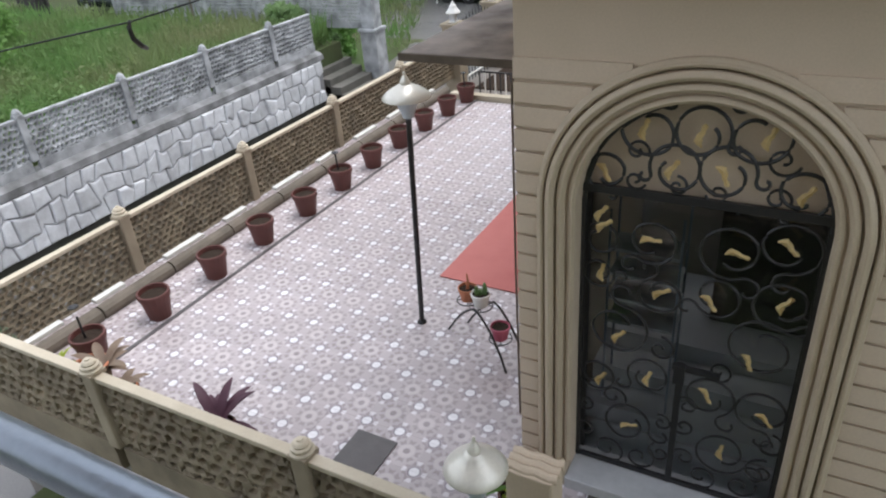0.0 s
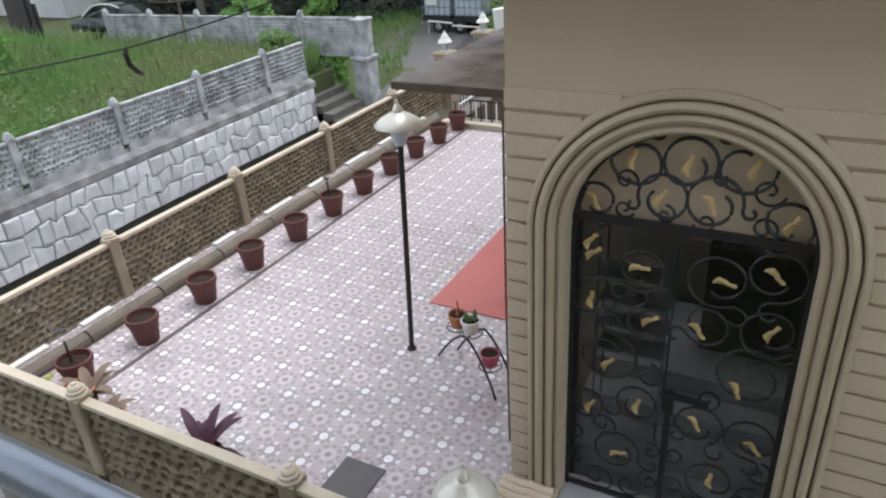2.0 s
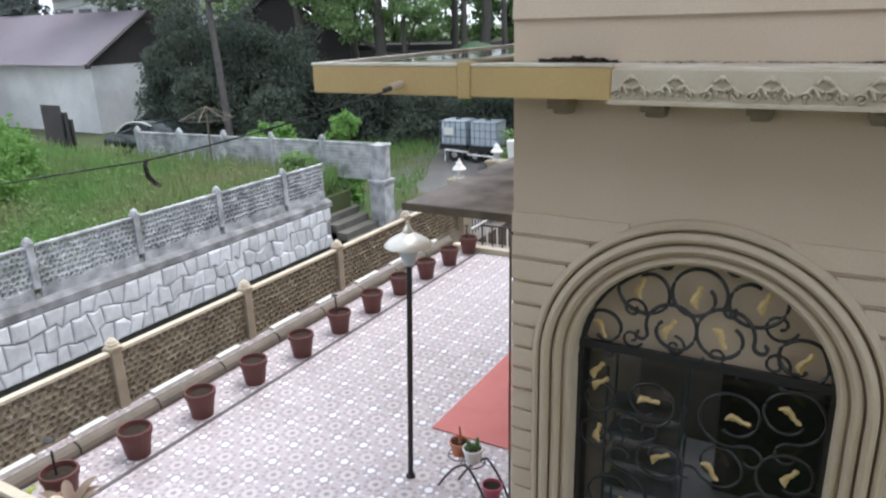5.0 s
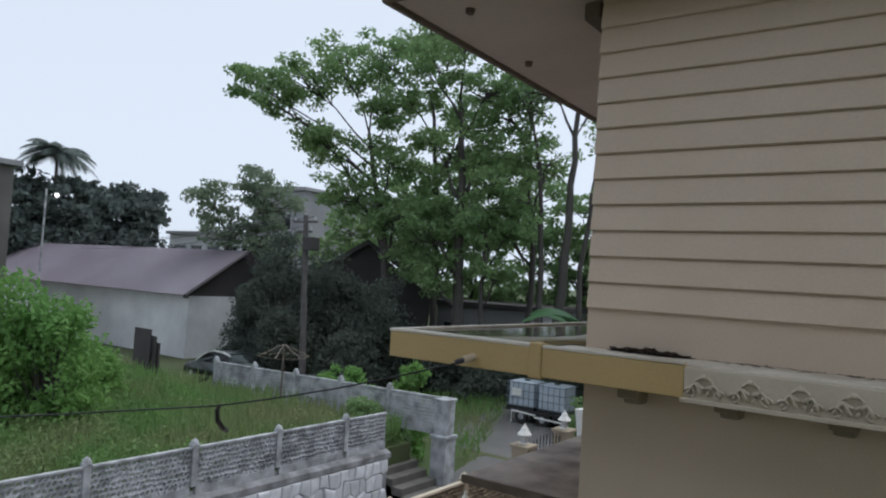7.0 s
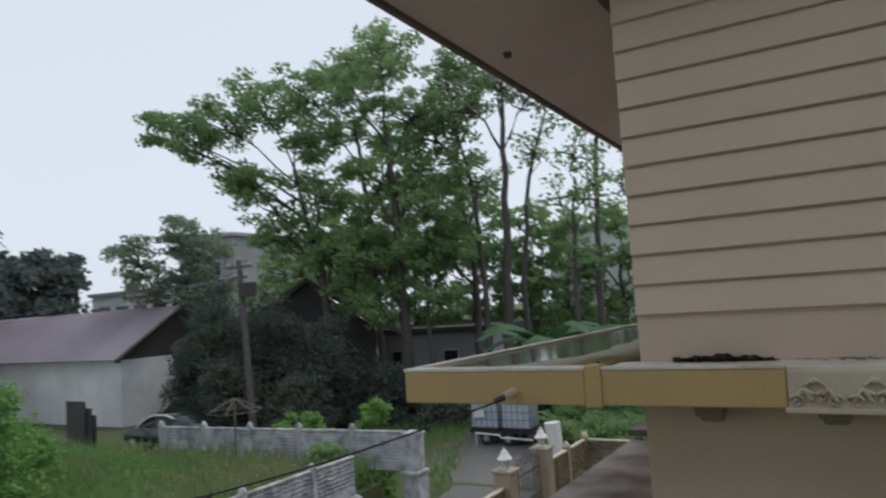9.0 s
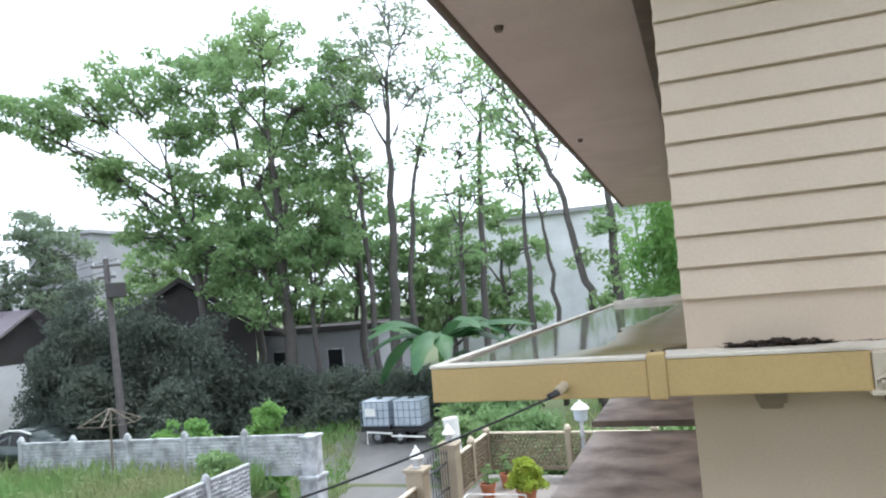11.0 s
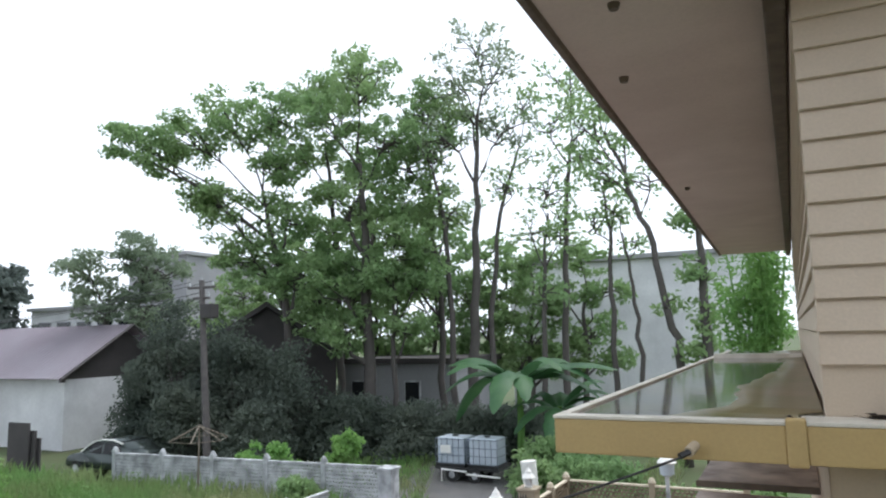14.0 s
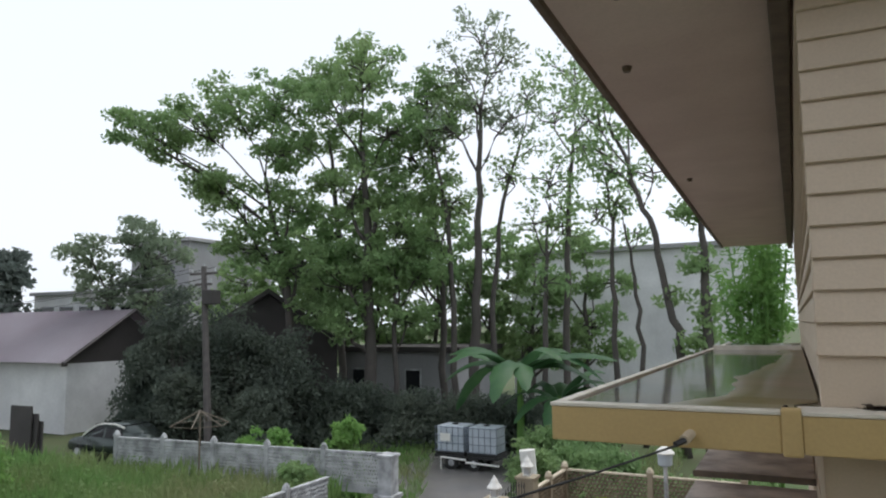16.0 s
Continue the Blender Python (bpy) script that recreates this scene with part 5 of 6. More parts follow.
for s, x, y, r, h, lf, lb in ((51, -11.2, 13.0, 0.75, 2.6, LEAF_C, "fresh green shrub behind the garden fence"), (52, -13.4, 13.1, 0.8, 2.3, LEAF_C, "fresh green shrub behind the garden fence"), (53, -14.6, 13.2, 0.8, 2.1, LEAF_C, "fresh green shrub behind the garden fence"),
                             (54, -16.4, 5.2, 1.6, 3.3, LEAF_C, "large bright bush in the long grass"), (55, -17.6, 4.0, 1.9, 3.8, LEAF_C, "large bright bush in the long grass"), (56, -18.5, 7.2, 1.3, 1.9, LEAF_C, "large bright bush in the long grass"),
                             (57, -11.4, 11.2, 0.7, 0.9, LEAF_A, "leafy green shrub above the garden steps"), (58, -10.6, 11.75, 0.6, 0.9, LEAF_A, "leafy green shrub above the garden steps"),
                             (59, -7.0, 16.5, 0.9, 1.7, LEAF_A, "green bush beside the lane"), (60, -3.0, 15.2, 1.2, 1.3, LEAF_A, "green hedge behind the yard fence"), (61, -4.6, 15.0, 1.0, 1.1, LEAF_A, "green hedge behind the yard fence"), (62, -1.4, 15.4, 1.2, 1.4, LEAF_A, "green hedge behind the yard fence"),
                             (63, -6.2, 18.2, 1.3, 1.5, LEAF_A, "green bush beside the lane"), (64, -7.9, 20.6, 1.3, 1.6, LEAF_A, "green bush beside the lane"), (65, -5.0, 17.4, 1.3, 1.4, LEAF_A, "green bush beside the lane"), (66, -7.0, 22.4, 1.4, 1.7, LEAF_A, "green bush beside the lane")):
    z = GARDEN_Z if x < -9.95 and y < 11.6 else G
    bush(s, (x, y, z), r, h, lf, lb, per=44, clumps=int(60 + 40 * r), size=0.07 + 0.012 * r)


# ---- buildings in the distance ----
def building(name, a, b, z0, z1, material, label, windows=(), roof=None):
    t = thing(name, (a[0], a[1], z0), label, "building")
    w, d, h = b[0] - a[0], b[1] - a[1], z1 - z0
    part("wall", boxes(((0, 0, 0), (w, d, h))), material, t)
    part("roof", boxes(((-0.3, -0.3, h), (w + 0.3, d + 0.3, h + 0.3)), bevel=0.03), roof or GREYWALL, t)
    for x, z, ww, hh in windows:
        wd = part("window", boxes(((x, -0.06, z), (x + ww, -0.003, z + hh)), bevel=0.02), GREYC, t)
        part("pane", boxes(((x + 0.08, -0.08, z + 0.08), (x + ww - 0.08, -0.065, z + hh - 0.08))), DARKGLASS, wd)
    return t


shed = thing("shed", (-32.45, 20.0, G), "whitewashed shed with a mauve corrugated roof", "shed")
part("wall", boxes(((-27, 0.5, 0), (-0.5, 7.5, 3.5))), WHITEWASH, shed)
bm = bmesh.new()
v = [bm.verts.new(c) for c in ((-0.5, 0.5, 3.5), (-0.5, 7.5, 3.5), (-0.5, 4.0, 6.0), (-0.6, 0.5, 3.5), (-0.6, 7.5, 3.5), (-0.6, 4.0, 6.0))]
for f in ((0, 1, 2), (5, 4, 3), (0, 2, 5, 3), (1, 4, 5, 2), (0, 3, 4, 1)):
    bm.faces.new([v[k] for k in f])
part("gable", bm, DARKROOF, shed, "dark boarded gable")
for s, nm in ((0, "roof"), (1, "roof")):
    bm = bmesh.new()
    nx = 170
    prev = None
    for k in range(nx + 1):
        x = -27.4 + 27.5 * k / nx
        bump_z = 0.035 * (k % 2)
        lo, hi = ((-0.1, 3.55), (4.0, 6.25)) if s == 0 else ((8.1, 3.55), (4.0, 6.25))
        row = [bm.verts.new((x, lo[0], lo[1] + bump_z)), bm.verts.new((x, hi[0], hi[1] + bump_z))]
        if prev:
            bm.faces.new((prev[0], row[0], row[1], prev[1]))
        prev = row
    bmesh.ops.solidify(bm, geom=bm.faces[:], thickness=0.05)
    part(nm, bm, SHEDROOF, shed)
part("bargeboard", boxes(((-0.05, -0.15, 3.4), (0.12, 0.1, 3.62)), bevel=0.02), DARKROOF, shed)
bm = tube(bmesh.new(), [(0.1, -0.12, 3.55), (0.1, 4.0, 6.22), (0.1, 8.1, 3.55)], 0.1, 4)
part("bargeboard", bm, DARKROOF, shed)
building("apartment_building", (-49.5, 38.0), (-43.0, 48.0), G, 10.9, GREYWALL, "grey concrete building rising behind the trees", [(1.2 + 2.6 * i, 2.5 + 3.1 * j, 1.3, 1.5) for i in range(2) for j in range(3)])
building("flat_roofed_building", (-62.0, 38.0), (-44.0, 50.0), G, 7.0, WHITEWASH, "long white flat-roofed building behind the shed", [(1 + 2.6 * i, 5.6, 1.9, 1.6) for i in range(6)])
building("warehouse", (-17.5, 43.0), (-1.0, 55.0), G, 8.7, WHITEWASH, "pale stained warehouse wall behind the trees", roof=GREYWALL)
building("farm_house", (-23.0, 30.5), (-16.0, 36.0), G, 2.6, GREYWALL, "low grey house with a dark roof", [(0.5 + 3.4 * i, 1.5, 1.0, 1.4) for i in range(2)], roof=DARKROOF)
barn = thing("barn", (-25.3, 26.6, G), "dark weathered barn with a gabled roof", "barn", turn=38)
bm = bmesh.new()
v = [bm.verts.new(c) for y in (0.4, 7.0) for c in ((-4.8, y, 0), (-4.8, y, 3.8), (0, y, 6.95), (3.7, y, 4.3), (3.7, y, 0))]
for k in range(5):
    bm.faces.new((v[k], v[(k + 1) % 5], v[5 + (k + 1) % 5], v[5 + k]))
bm.faces.new(v[:5][::-1])
bm.faces.new(v[5:])
part("wall", bm, DARKROOF, barn)
bm = bmesh.new()
v = [bm.verts.new(c) for y in (0.0, 7.4) for c in ((-5.2, y, 3.62), (0, y, 7.02), (4.2, y, 4.12), (4.2, y, 4.4), (0, y, 7.3), (-5.2, y, 3.9))]
for k in range(6):
    bm.faces.new((v[k], v[(k + 1) % 6], v[6 + (k + 1) % 6], v[6 + k]))
bm.faces.new((v[0], v[5], v[4], v[1]))
bm.faces.new((v[1], v[4], v[3], v[2]))
part("roof", bm, DARKROOF, barn)
lb = building("concrete_house", (-52.0, 6.0), (-39.7, 13.8), G, 8.8, DAMPWALL, "bare grey concrete house at the garden's far side", [(9.4, 6.0, 1.4, 2.0)])
part("upper_slab", boxes(((2.0, -0.6, 11.0), (10.0, 7.0, 11.3))), DAMPWALL, lb)
part("upper_wall", boxes(((3.0, 0.6, 10.3), (9.0, 6.5, 11.0))), DAMPWALL, lb)
part("yellow_panel", boxes(((8.0, -0.05, 3.4), (11.55, -0.003, 6.0))), YELLOW, lb)

# ---- pole, wires, lamp ----
pole = thing("utility_pole", (-22.2, 18.8, G), "old leaning utility pole with crossarms", "utility pole")
part("shaft", tube(bmesh.new(), [(0.5, 0, 0), (0.0, 0, 7.8)], [0.17, 0.11], 10), POLE, pole)
for z, w in ((7.45, 0.75), (7.0, 0.45)):
    part("crossarm", boxes(((-w, -0.05, z), (w, 0.05, z + 0.1)), bevel=0.01), POLE, pole)
for x, z in ((-0.65, 7.55), (0.62, 7.55), (0.0, 7.75), (0.4, 7.1)):
    part("insulator", turned(bmesh.new(), [(0.03, 0), (0.05, 0.05), (0.03, 0.1), (0.045, 0.14), (0.01, 0.2)], (x, 0, z), 8), GREYC, pole)
part("transformer_box", boxes(((0.15, -0.25, 6.2), (0.75, 0.25, 6.8)), bevel=0.05), DARKROOF, pole)
wires = thing("power_lines", (-22.2, 18.8, 6.4), "thin overhead power lines", "cable")
for dz, x0 in ((0.15, -0.65), (0.15, 0.62), (-0.3, 0.0)):
    part("wire", tube(bmesh.new(), [(x0 - 60 * u, 10 * u, dz + 0.4 * u - 6.0 * u * (1 - u)) for u in (k / 16 for k in range(17))], 0.015, 4), BLACK, wires)
street = thing("street_lamp", (-39.6, 15.5, G), "slim distant street lamp", "street lamp")
part("pole", tube(bmesh.new(), [(0, 0, 0), (0, 0, 9.0)], 0.06, 6), GREYC, street)
bulb_m = bpy.data.materials.new("lit_bulb")
bulb_m.use_nodes = True
bulb_m.node_tree.nodes["Principled BSDF"].inputs["Emission Color"].default_value = (1, 1, 0.95, 1)
bulb_m.node_tree.nodes["Principled BSDF"].inputs["Emission Strength"].default_value = 3
part("lamp_head", turned(bmesh.new(), [(0.04, 0), (0.11, 0.08), (0.11, 0.16), (0.04, 0.22)], (0.5, 0.35, 8.55), 10), bulb_m, street, "lit lamp head")


# ---- terrace things ----
def pot(name, at, r, h, material, label, group="", cat="flower pot"):
    """A tapered flower pot with a rolled rim, hollow, filled with soil."""
    t = thing(name, at, label, cat, group)
    part("shell", turned(bmesh.new(), [(r * 0.68, 0), (r * 0.9, h * 0.78), (r * 0.98, h * 0.8), (r, h * 0.97), (r * 0.97, h), (r * 0.88, h), (r * 0.84, h * 0.84)], sides=20), material, t, smooth=False)
    part("soil", turned(bmesh.new(), [(r * 0.85, h * 0.8), (r * 0.85, h * 0.84), (r * 0.4, h * 0.87)], sides=14), SOIL, t, "dark damp soil")
    return t


first = pot("flower_pot", (-4.1, 0.27, 0), 0.165, 0.30, TERRA, "dark red plastic flower pot of bare soil by the fence", "pots along the fence")
rp = random.Random(4)
for y in (-0.5, 1.09, 1.90, 2.70, 3.49, 4.27, 5.05, 5.82, 6.56, 7.27):
    copy_thing(first, pose(-4.1 + rp.uniform(-0.02, 0.02), y, 0.0, 0, 0, rp.uniform(0, 360)))
for y, x in ((-0.52, -4.12), (3.5, -4.13), (7.25, -4.1)):
    st = thing("garden_trowel_stake", (x, y, 0.25), "dark plant stake stuck in a flower pot", "plant stake")
    part("stick", tube(bmesh.new(), [(0, 0, 0), (-0.02, 0.01, 0.24)], 0.012, 6), BLACK, st)
    part("tip", turned(bmesh.new(), [(0.01, 0.0), (0.05, 0.01), (0.045, 0.02), (0.01, 0.03)], (-0.02, 0.01, 0.33 if y < 0 else 0.24), 10), BLACK, st)


def rosette(name, at, n, ln, width, material, label, up=0.9, seed=1):
    """A rosette of long pointed leaves with a keel."""
    t = thing(name, at, label, "plant")
    rng = random.Random(seed)
    for k in range(n):
        a, u = k * 2.4 + rng.uniform(-0.3, 0.3), up * rng.uniform(0.5, 1.2)
        s = ln * rng.uniform(0.7, 1.1)
        bm = bmesh.new()
        rows_r = []
        for j in range(8):
            q = j / 7
            c = Vector((s * q * math.cos(a) * 0.8, s * q * math.sin(a) * 0.8, s * (u * q - 0.55 * q * q) + 0.02))
            w = width * math.sin(math.pi * (0.12 + 0.86 * q)) ** 0.8
            sv = Vector((-math.sin(a), math.cos(a), 0)) * w
            rows_r.append([bm.verts.new(c + sv), bm.verts.new(c - Vector((0, 0, w * 0.4))), bm.verts.new(c - sv)])
        for p_, q_ in zip(rows_r, rows_r[1:]):
            for j in range(2):
                bm.faces.new((p_[j], p_[j + 1], q_[j + 1], q_[j]))
        part("leaf", bm, material, t, smooth=True)
    return t


pot("flower_pot", (-2.15, -0.86, 0), 0.14, 0.24, TERRA, "dark red pot holding a purple-leaved plant")
rosette("purple_plant", (-2.15, -0.86, 0.2), 17, 0.43, 0.042, LEAF_P, "purple strap-leaved plant in a pot", 1.05, 3)
pot("flower_pot", (-3.75, -0.75, 0), 0.16, 0.26, CLAY, "clay pot crowded into the fence corner")
rosette("brown_plant", (-3.62, -0.72, 0.2), 14, 0.36, 0.045, LEAF_R, "drooping brown-leaved plant in the fence corner", 0.8, 5)
pot("flower_pot", (-3.3, -0.8, 0), 0.12, 0.2, CLAY, "small clay pot beside the fence")
rosette("pale_plant", (-3.3, -0.8, 0.16), 11, 0.28, 0.04, LEAF_R, "pale brown and pink plant beside the fence", 0.9, 6)
rosette("yellow_plant", (-4.25, -0.78, 0.05), 14, 0.26, 0.018, LEAF_Y, "yellow-green grassy plant in the fence corner", 1.0, 7)
for s, x in ((71, -4.75), (72, -4.45)):
    bush(s, (x, -0.95, 0), 0.22, 0.45, LEAF_B, "small pale shrub in the fence corner", per=14, clumps=16, size=0.03)
rosette("spider_plant", (0.28, -0.75, 0.55), 18, 0.28, 0.014, LEAF_C, "green and white spider plant beside the lamp", 1.0, 8)
pot("flower_pot", (0.28, -0.75, 0.3), 0.12, 0.26, TERRA, "dark pot holding a spider plant")
solid("planter_block", boxes(((0.1, -0.95, 0), (0.46, -0.58, 0.3)), bevel=0.01), YELLOWTOP, "cream masonry planter block", "block")


def dome_lamp(at, h, lean, label, pole_m, shade_r):
    """A garden lamp: pole, opal cylinder, wide shallow shade and finial."""
    t = thing("garden_lamp", at, label, "garden lamp", "garden lamps")
    x = lean
    part("pole", tube(bmesh.new(), [(0, 0, 0), (x, 0, h)], 0.025, 10), pole_m, t)
    part("foot", turned(bmesh.new(), [(0.045, 0), (0.045, 0.012), (0.03, 0.03)], sides=14), pole_m, t)
    part("opal_cylinder", turned(bmesh.new(), [(0.045, h - 0.02), (0.05, h), (0.085, h + 0.1), (0.09, h + 0.2)], (x, 0, 0), 16), PLASTIC, t, "milky opal lamp glass")
    part("shade", turned(bmesh.new(), [(shade_r * 0.97, h + 0.150), (shade_r, h + 0.146), (shade_r * 1.01, h + 0.153), (shade_r * 0.82, h + 0.192), (shade_r * 0.55, h + 0.226), (shade_r * 0.34, h + 0.246), (0.05, h + 0.257)], (x, 0, 0), 28), SHADE, t, "satin metal dome shade", True)
    g = shade_r / 0.2 * 0.8
    part("finial", turned(bmesh.new(), [(0.05 * g, h + 0.25), (0.052 * g, h + 0.264), (0.056 * g, h + 0.268), (0.046 * g, h + 0.284), (0.024 * g, h + 0.318), (0.010 * g, h + 0.328), (0.017 * g, h + 0.34), (0.004, h + 0.356)], (x, 0, 0), 16), SHADE, t, "", True)
    return t


dome_lamp((-1.542, 1.194, 0), 2.08, 0.085, "garden lamp with a dark pole and satin dome shade", BLACK, 0.20)
dome_lamp((0.345, -1.36, -0.025), 1.26, 0.0, "garden lamp with a white dome shade by the front fence", WHITE, 0.155)
lamp = thing("post_lantern", (-2.72, 12.7, -0.33), "white post lantern with a conical cap in the yard", "garden lamp")
part("pole", tube(bmesh.new(), [(0, 0, 0), (0, 0, 1.36)], 0.045, 10), GREYC, lamp)
part("glass_body", turned(bmesh.new(), [(0.09, 1.34), (0.15, 1.38), (0.16, 1.62)], sides=16), PLASTIC, lamp, "milky lantern glass")
part("cap", turned(bmesh.new(), [(0.2, 1.61), (0.205, 1.63), (0.12, 1.72), (0.04, 1.77), (0.015, 1.82)], sides=16), WHITE, lamp)
ped = thing("masonry_pier", (0.5, -1.12, 0), "cream rendered pier with a fluted top", "pier", kind="structure")
part("shaft", boxes(((-0.10, -0.04, 0), (0.15, 0.13, 1.2)), bevel=0.012), CREAM, ped)
for k in range(3):
    part("flute", tube(bmesh.new(), [(-0.11 + 0.039 * q, 0.0 + 0.05 * k + 0.006 * math.sin(q * 1.9), 1.2) for q in range(8)], 0.027, 10), CREAM, ped)

# arched plant stand
stand = thing("plant_stand", (-0.85, 0.95, 0), "black wrought-iron arched plant stand with three rings", "plant stand")
A0, A1 = Vector((-0.39, 0.23, 0)), Vector((0.35, -0.13, 0))
sd = Vector((0.12, 0.16, 0))
for s in (0, 1):
    pts = []
    for k in range(17):
        u = k / 16
        c = A0.lerp(A1, u) + sd * (s * 1.0)
        pts.append(c + Vector((0, 0, 0.46 * min(1.0, (math.sin(math.pi * min(u * 1.6 + 0.02, 1.0) * 0.5)) if u < 0.45 else math.cos((u - 0.45) / 0.55 * math.pi / 2) ** 0.8))))
    part("arched_rail", tube(bmesh.new(), pts, 0.011, 7), BLACK, stand)
RINGS = ((0.22, 0.40), (0.45, 0.43), (0.76, 0.22))
for u, z in RINGS:
    c = A0.lerp(A1, u) + sd * 0.5
    bm = bmesh.new()
    tube(bm, [(c.x + 0.1 * math.cos(a), c.y + 0.1 * math.sin(a), z) for a in (k * math.tau / 18 for k in range(19))], 0.006, 5)
    for a in (0.4, 1.97):
        tube(bm, [(c.x - 0.1 * math.cos(a), c.y - 0.1 * math.sin(a), z), (c.x + 0.1 * math.cos(a), c.y + 0.1 * math.sin(a), z)], 0.005, 5)
    part("ring", bm, BLACK, stand)
for (u, z), m, lb in zip(RINGS, (CLAY, WHITE, PINK), ("small terracotta pot with a dry stalk on the stand", "small square white pot with a cactus on the stand", "small pink plastic pot on the stand")):
    c = A0.lerp(A1, u) + sd * 0.5 + Vector((-0.85, 0.95, z + 0.006))
    pot("flower_pot", tuple(c), 0.088, 0.13, m, lb)
cactus = thing("cactus", (-0.85 + (A0.lerp(A1, 0.45) + sd * 0.5).x, 0.95 + (A0.lerp(A1, 0.45) + sd * 0.5).y, 0.53), "small dark green cactus in a white pot", "cactus")
for dx, hh in ((-0.03, 0.11), (0.035, 0.14), (0.0, 0.07)):
    part("stem", turned(bmesh.new(), [(0.016, 0), (0.02, hh * 0.5), (0.016, hh * 0.9), (0.004, hh)], (dx, dx * 0.5, 0), 8), LEAF_A, cactus)
stalk = thing("dry_stalk", (-0.85 + (A0.lerp(A1, 0.22) + sd * 0.5).x, 0.95 + (A0.lerp(A1, 0.22) + sd * 0.5).y, 0.5), "dry brown stalk in a clay pot", "plant")
part("stem", tube(bmesh.new(), [(0, 0, 0), (0.01, 0, 0.1), (-0.005, 0.01, 0.17)], [0.016, 0.012, 0.006], 6), CLAY, stalk)

# ---- slab clutter and cable ----
cable = thing("cable", (0, 0, 0), "black cable sagging from a stub pipe to the garden", "cable")
pts = [(-0.487, -0.425, 3.637), (-0.52, -0.45, 3.62)] + [(-0.52 - 1.07 * u, -0.45 - 0.61 * u, 3.62 - 0.31 * u - 0.02 * math.sin(math.pi * u)) for u in (0.15, 0.3, 0.5, 0.7, 0.85, 1.0)]
pts += [(-1.59 - 7.4 * u, -1.06 - 4.2 * u, 3.31 - 1.15 * u + 0.3 * u * u) for u in (0.1, 0.25, 0.5, 0.75, 1.0)]
part("wire", tube(bmesh.new(), pts, 0.0048, 6), BLACK, cable)
part("plug", tube(bmesh.new(), [(-0.48, -0.41, 3.642), (-0.515, -0.445, 3.627)], 0.013, 8), BLACK, cable)
part("loose_end", tube(bmesh.new(), [(-1.58, -1.055, 3.315), (-1.62, -1.04, 3.28), (-1.635, -1.02, 3.22), (-1.65, -0.97, 3.17), (-1.68, -0.92, 3.145)], [0.009, 0.012, 0.014, 0.014, 0.012], 6), BLACK, cable, "thick loose cable end")
rng = np.random.default_rng(9)
n = 260
t_ = rng.random(n)
p = np.column_stack([0.17 + 0.34 * t_ + rng.normal(size=n) * 0.03, -0.035 - 0.05 * rng.random(n) * np.sin(np.pi * t_), 3.745 + 0.022 * rng.random(n) * np.sin(np.pi * t_)])
d = rng.normal(size=(n, 3)) * np.array((0.018, 0.012, 0.006))
e = rng.normal(size=(n, 3)) * np.array((0.008, 0.008, 0.004))
tagged(new("leaf_litter", quads_mesh("leaf_litter", p, d, e, DEBRIS)), "heap of rotten leaves against the wall on the slab", "leaf litter", kind="stuff")
n = 150
t_ = rng.random(n)
p = np.column_stack([0.5 + 1.6 * t_, -0.028 - 0.02 * rng.random(n) - 0.05 * (rng.random(n) > 0.85), np.full(n, 3.745) + 0.004 * rng.random(n)])
d = rng.normal(size=(n, 3)) * np.array((0.02, 0.006, 0.001))
e = rng.normal(size=(n, 3)) * np.array((0.006, 0.005, 0.001))
tagged(new("dirt_streak", quads_mesh("dirt_streak", p, d, e, DEBRIS)), "thin streak of dirt along the foot of the wall", "dirt", kind="stuff")
lump = solid("debris_lump", turned(bmesh.new(), [(0.012, 0), (0.015, 0.006), (0.012, 0.014), (0.006, 0.02), (0.001, 0.022)], (-0.13, -0.2, 3.744), 7), DEBRIS, "dark lump of debris on the slab edge", "debris")

# ---- yard beyond the kerb ----
for x, y, r, h, lb in ((-3.65, 11.0, 0.22, 0.36, "orange clay pot holding a clipped lime-green shrub"), (-4.62, 11.5, 0.18, 0.3, "orange clay pot with a thin plant in the yard"), (-4.4, 12.3, 0.18, 0.3, "orange clay pot with a thin plant in the yard"), (-3.5, 9.05, 0.21, 0.38, "orange clay pot standing in the yard")):
    pot("flower_pot", (x, y, -0.33), r, h, CLAY, lb, "clay pots in the yard")
bush(81, (-3.65, 11.0, 0.0), 0.36, 0.55, LEAF_Y, "clipped lime-green shrub in a clay pot", per=70, clumps=170, size=0.03, name="shrub", category="shrub")
for s, x, y in ((82, -4.62, 11.5), (83, -4.4, 12.3)):
    bush(s, (x, y, -0.06), 0.2, 0.42, LEAF_A, "thin green plant in a clay pot", per=14, clumps=14, size=0.04)
solid("yard_path", boxes(((-3.3, 7.6, -0.33), (-2.5, 12.9, -0.315))), PAVING, "pale concrete path through the yard", "path", "structure")
solid("yard_bed", boxes(((-4.75, 8.9, -0.33), (-3.5, 10.6, -0.31))), SOIL, "dark damp bed in the yard", "flower bed", "structure")
frame_t = thing("bed_edging", (-4.8, 8.75, -0.33), "white metal tube edging of a bed in the yard", "edging")
for a, b in (((0, 0, 0.3), (0, 1.9, 0.3)), ((0, 1.9, 0.3), (1.2, 1.95, 0.3)), ((0, 0, 0), (0, 0, 0.3)), ((0, 1.9, 0), (0, 1.9, 0.3)), ((1.2, 1.95, 0), (1.2, 1.95, 0.3))):
    part("rail", tube(bmesh.new(), [a, b], 0.018, 7), WHITE, frame_t)
rail2 = thing("terrace_rail", (-4.0, 7.62, -0.33), "dark and white bar railing at the terrace end", "railing")
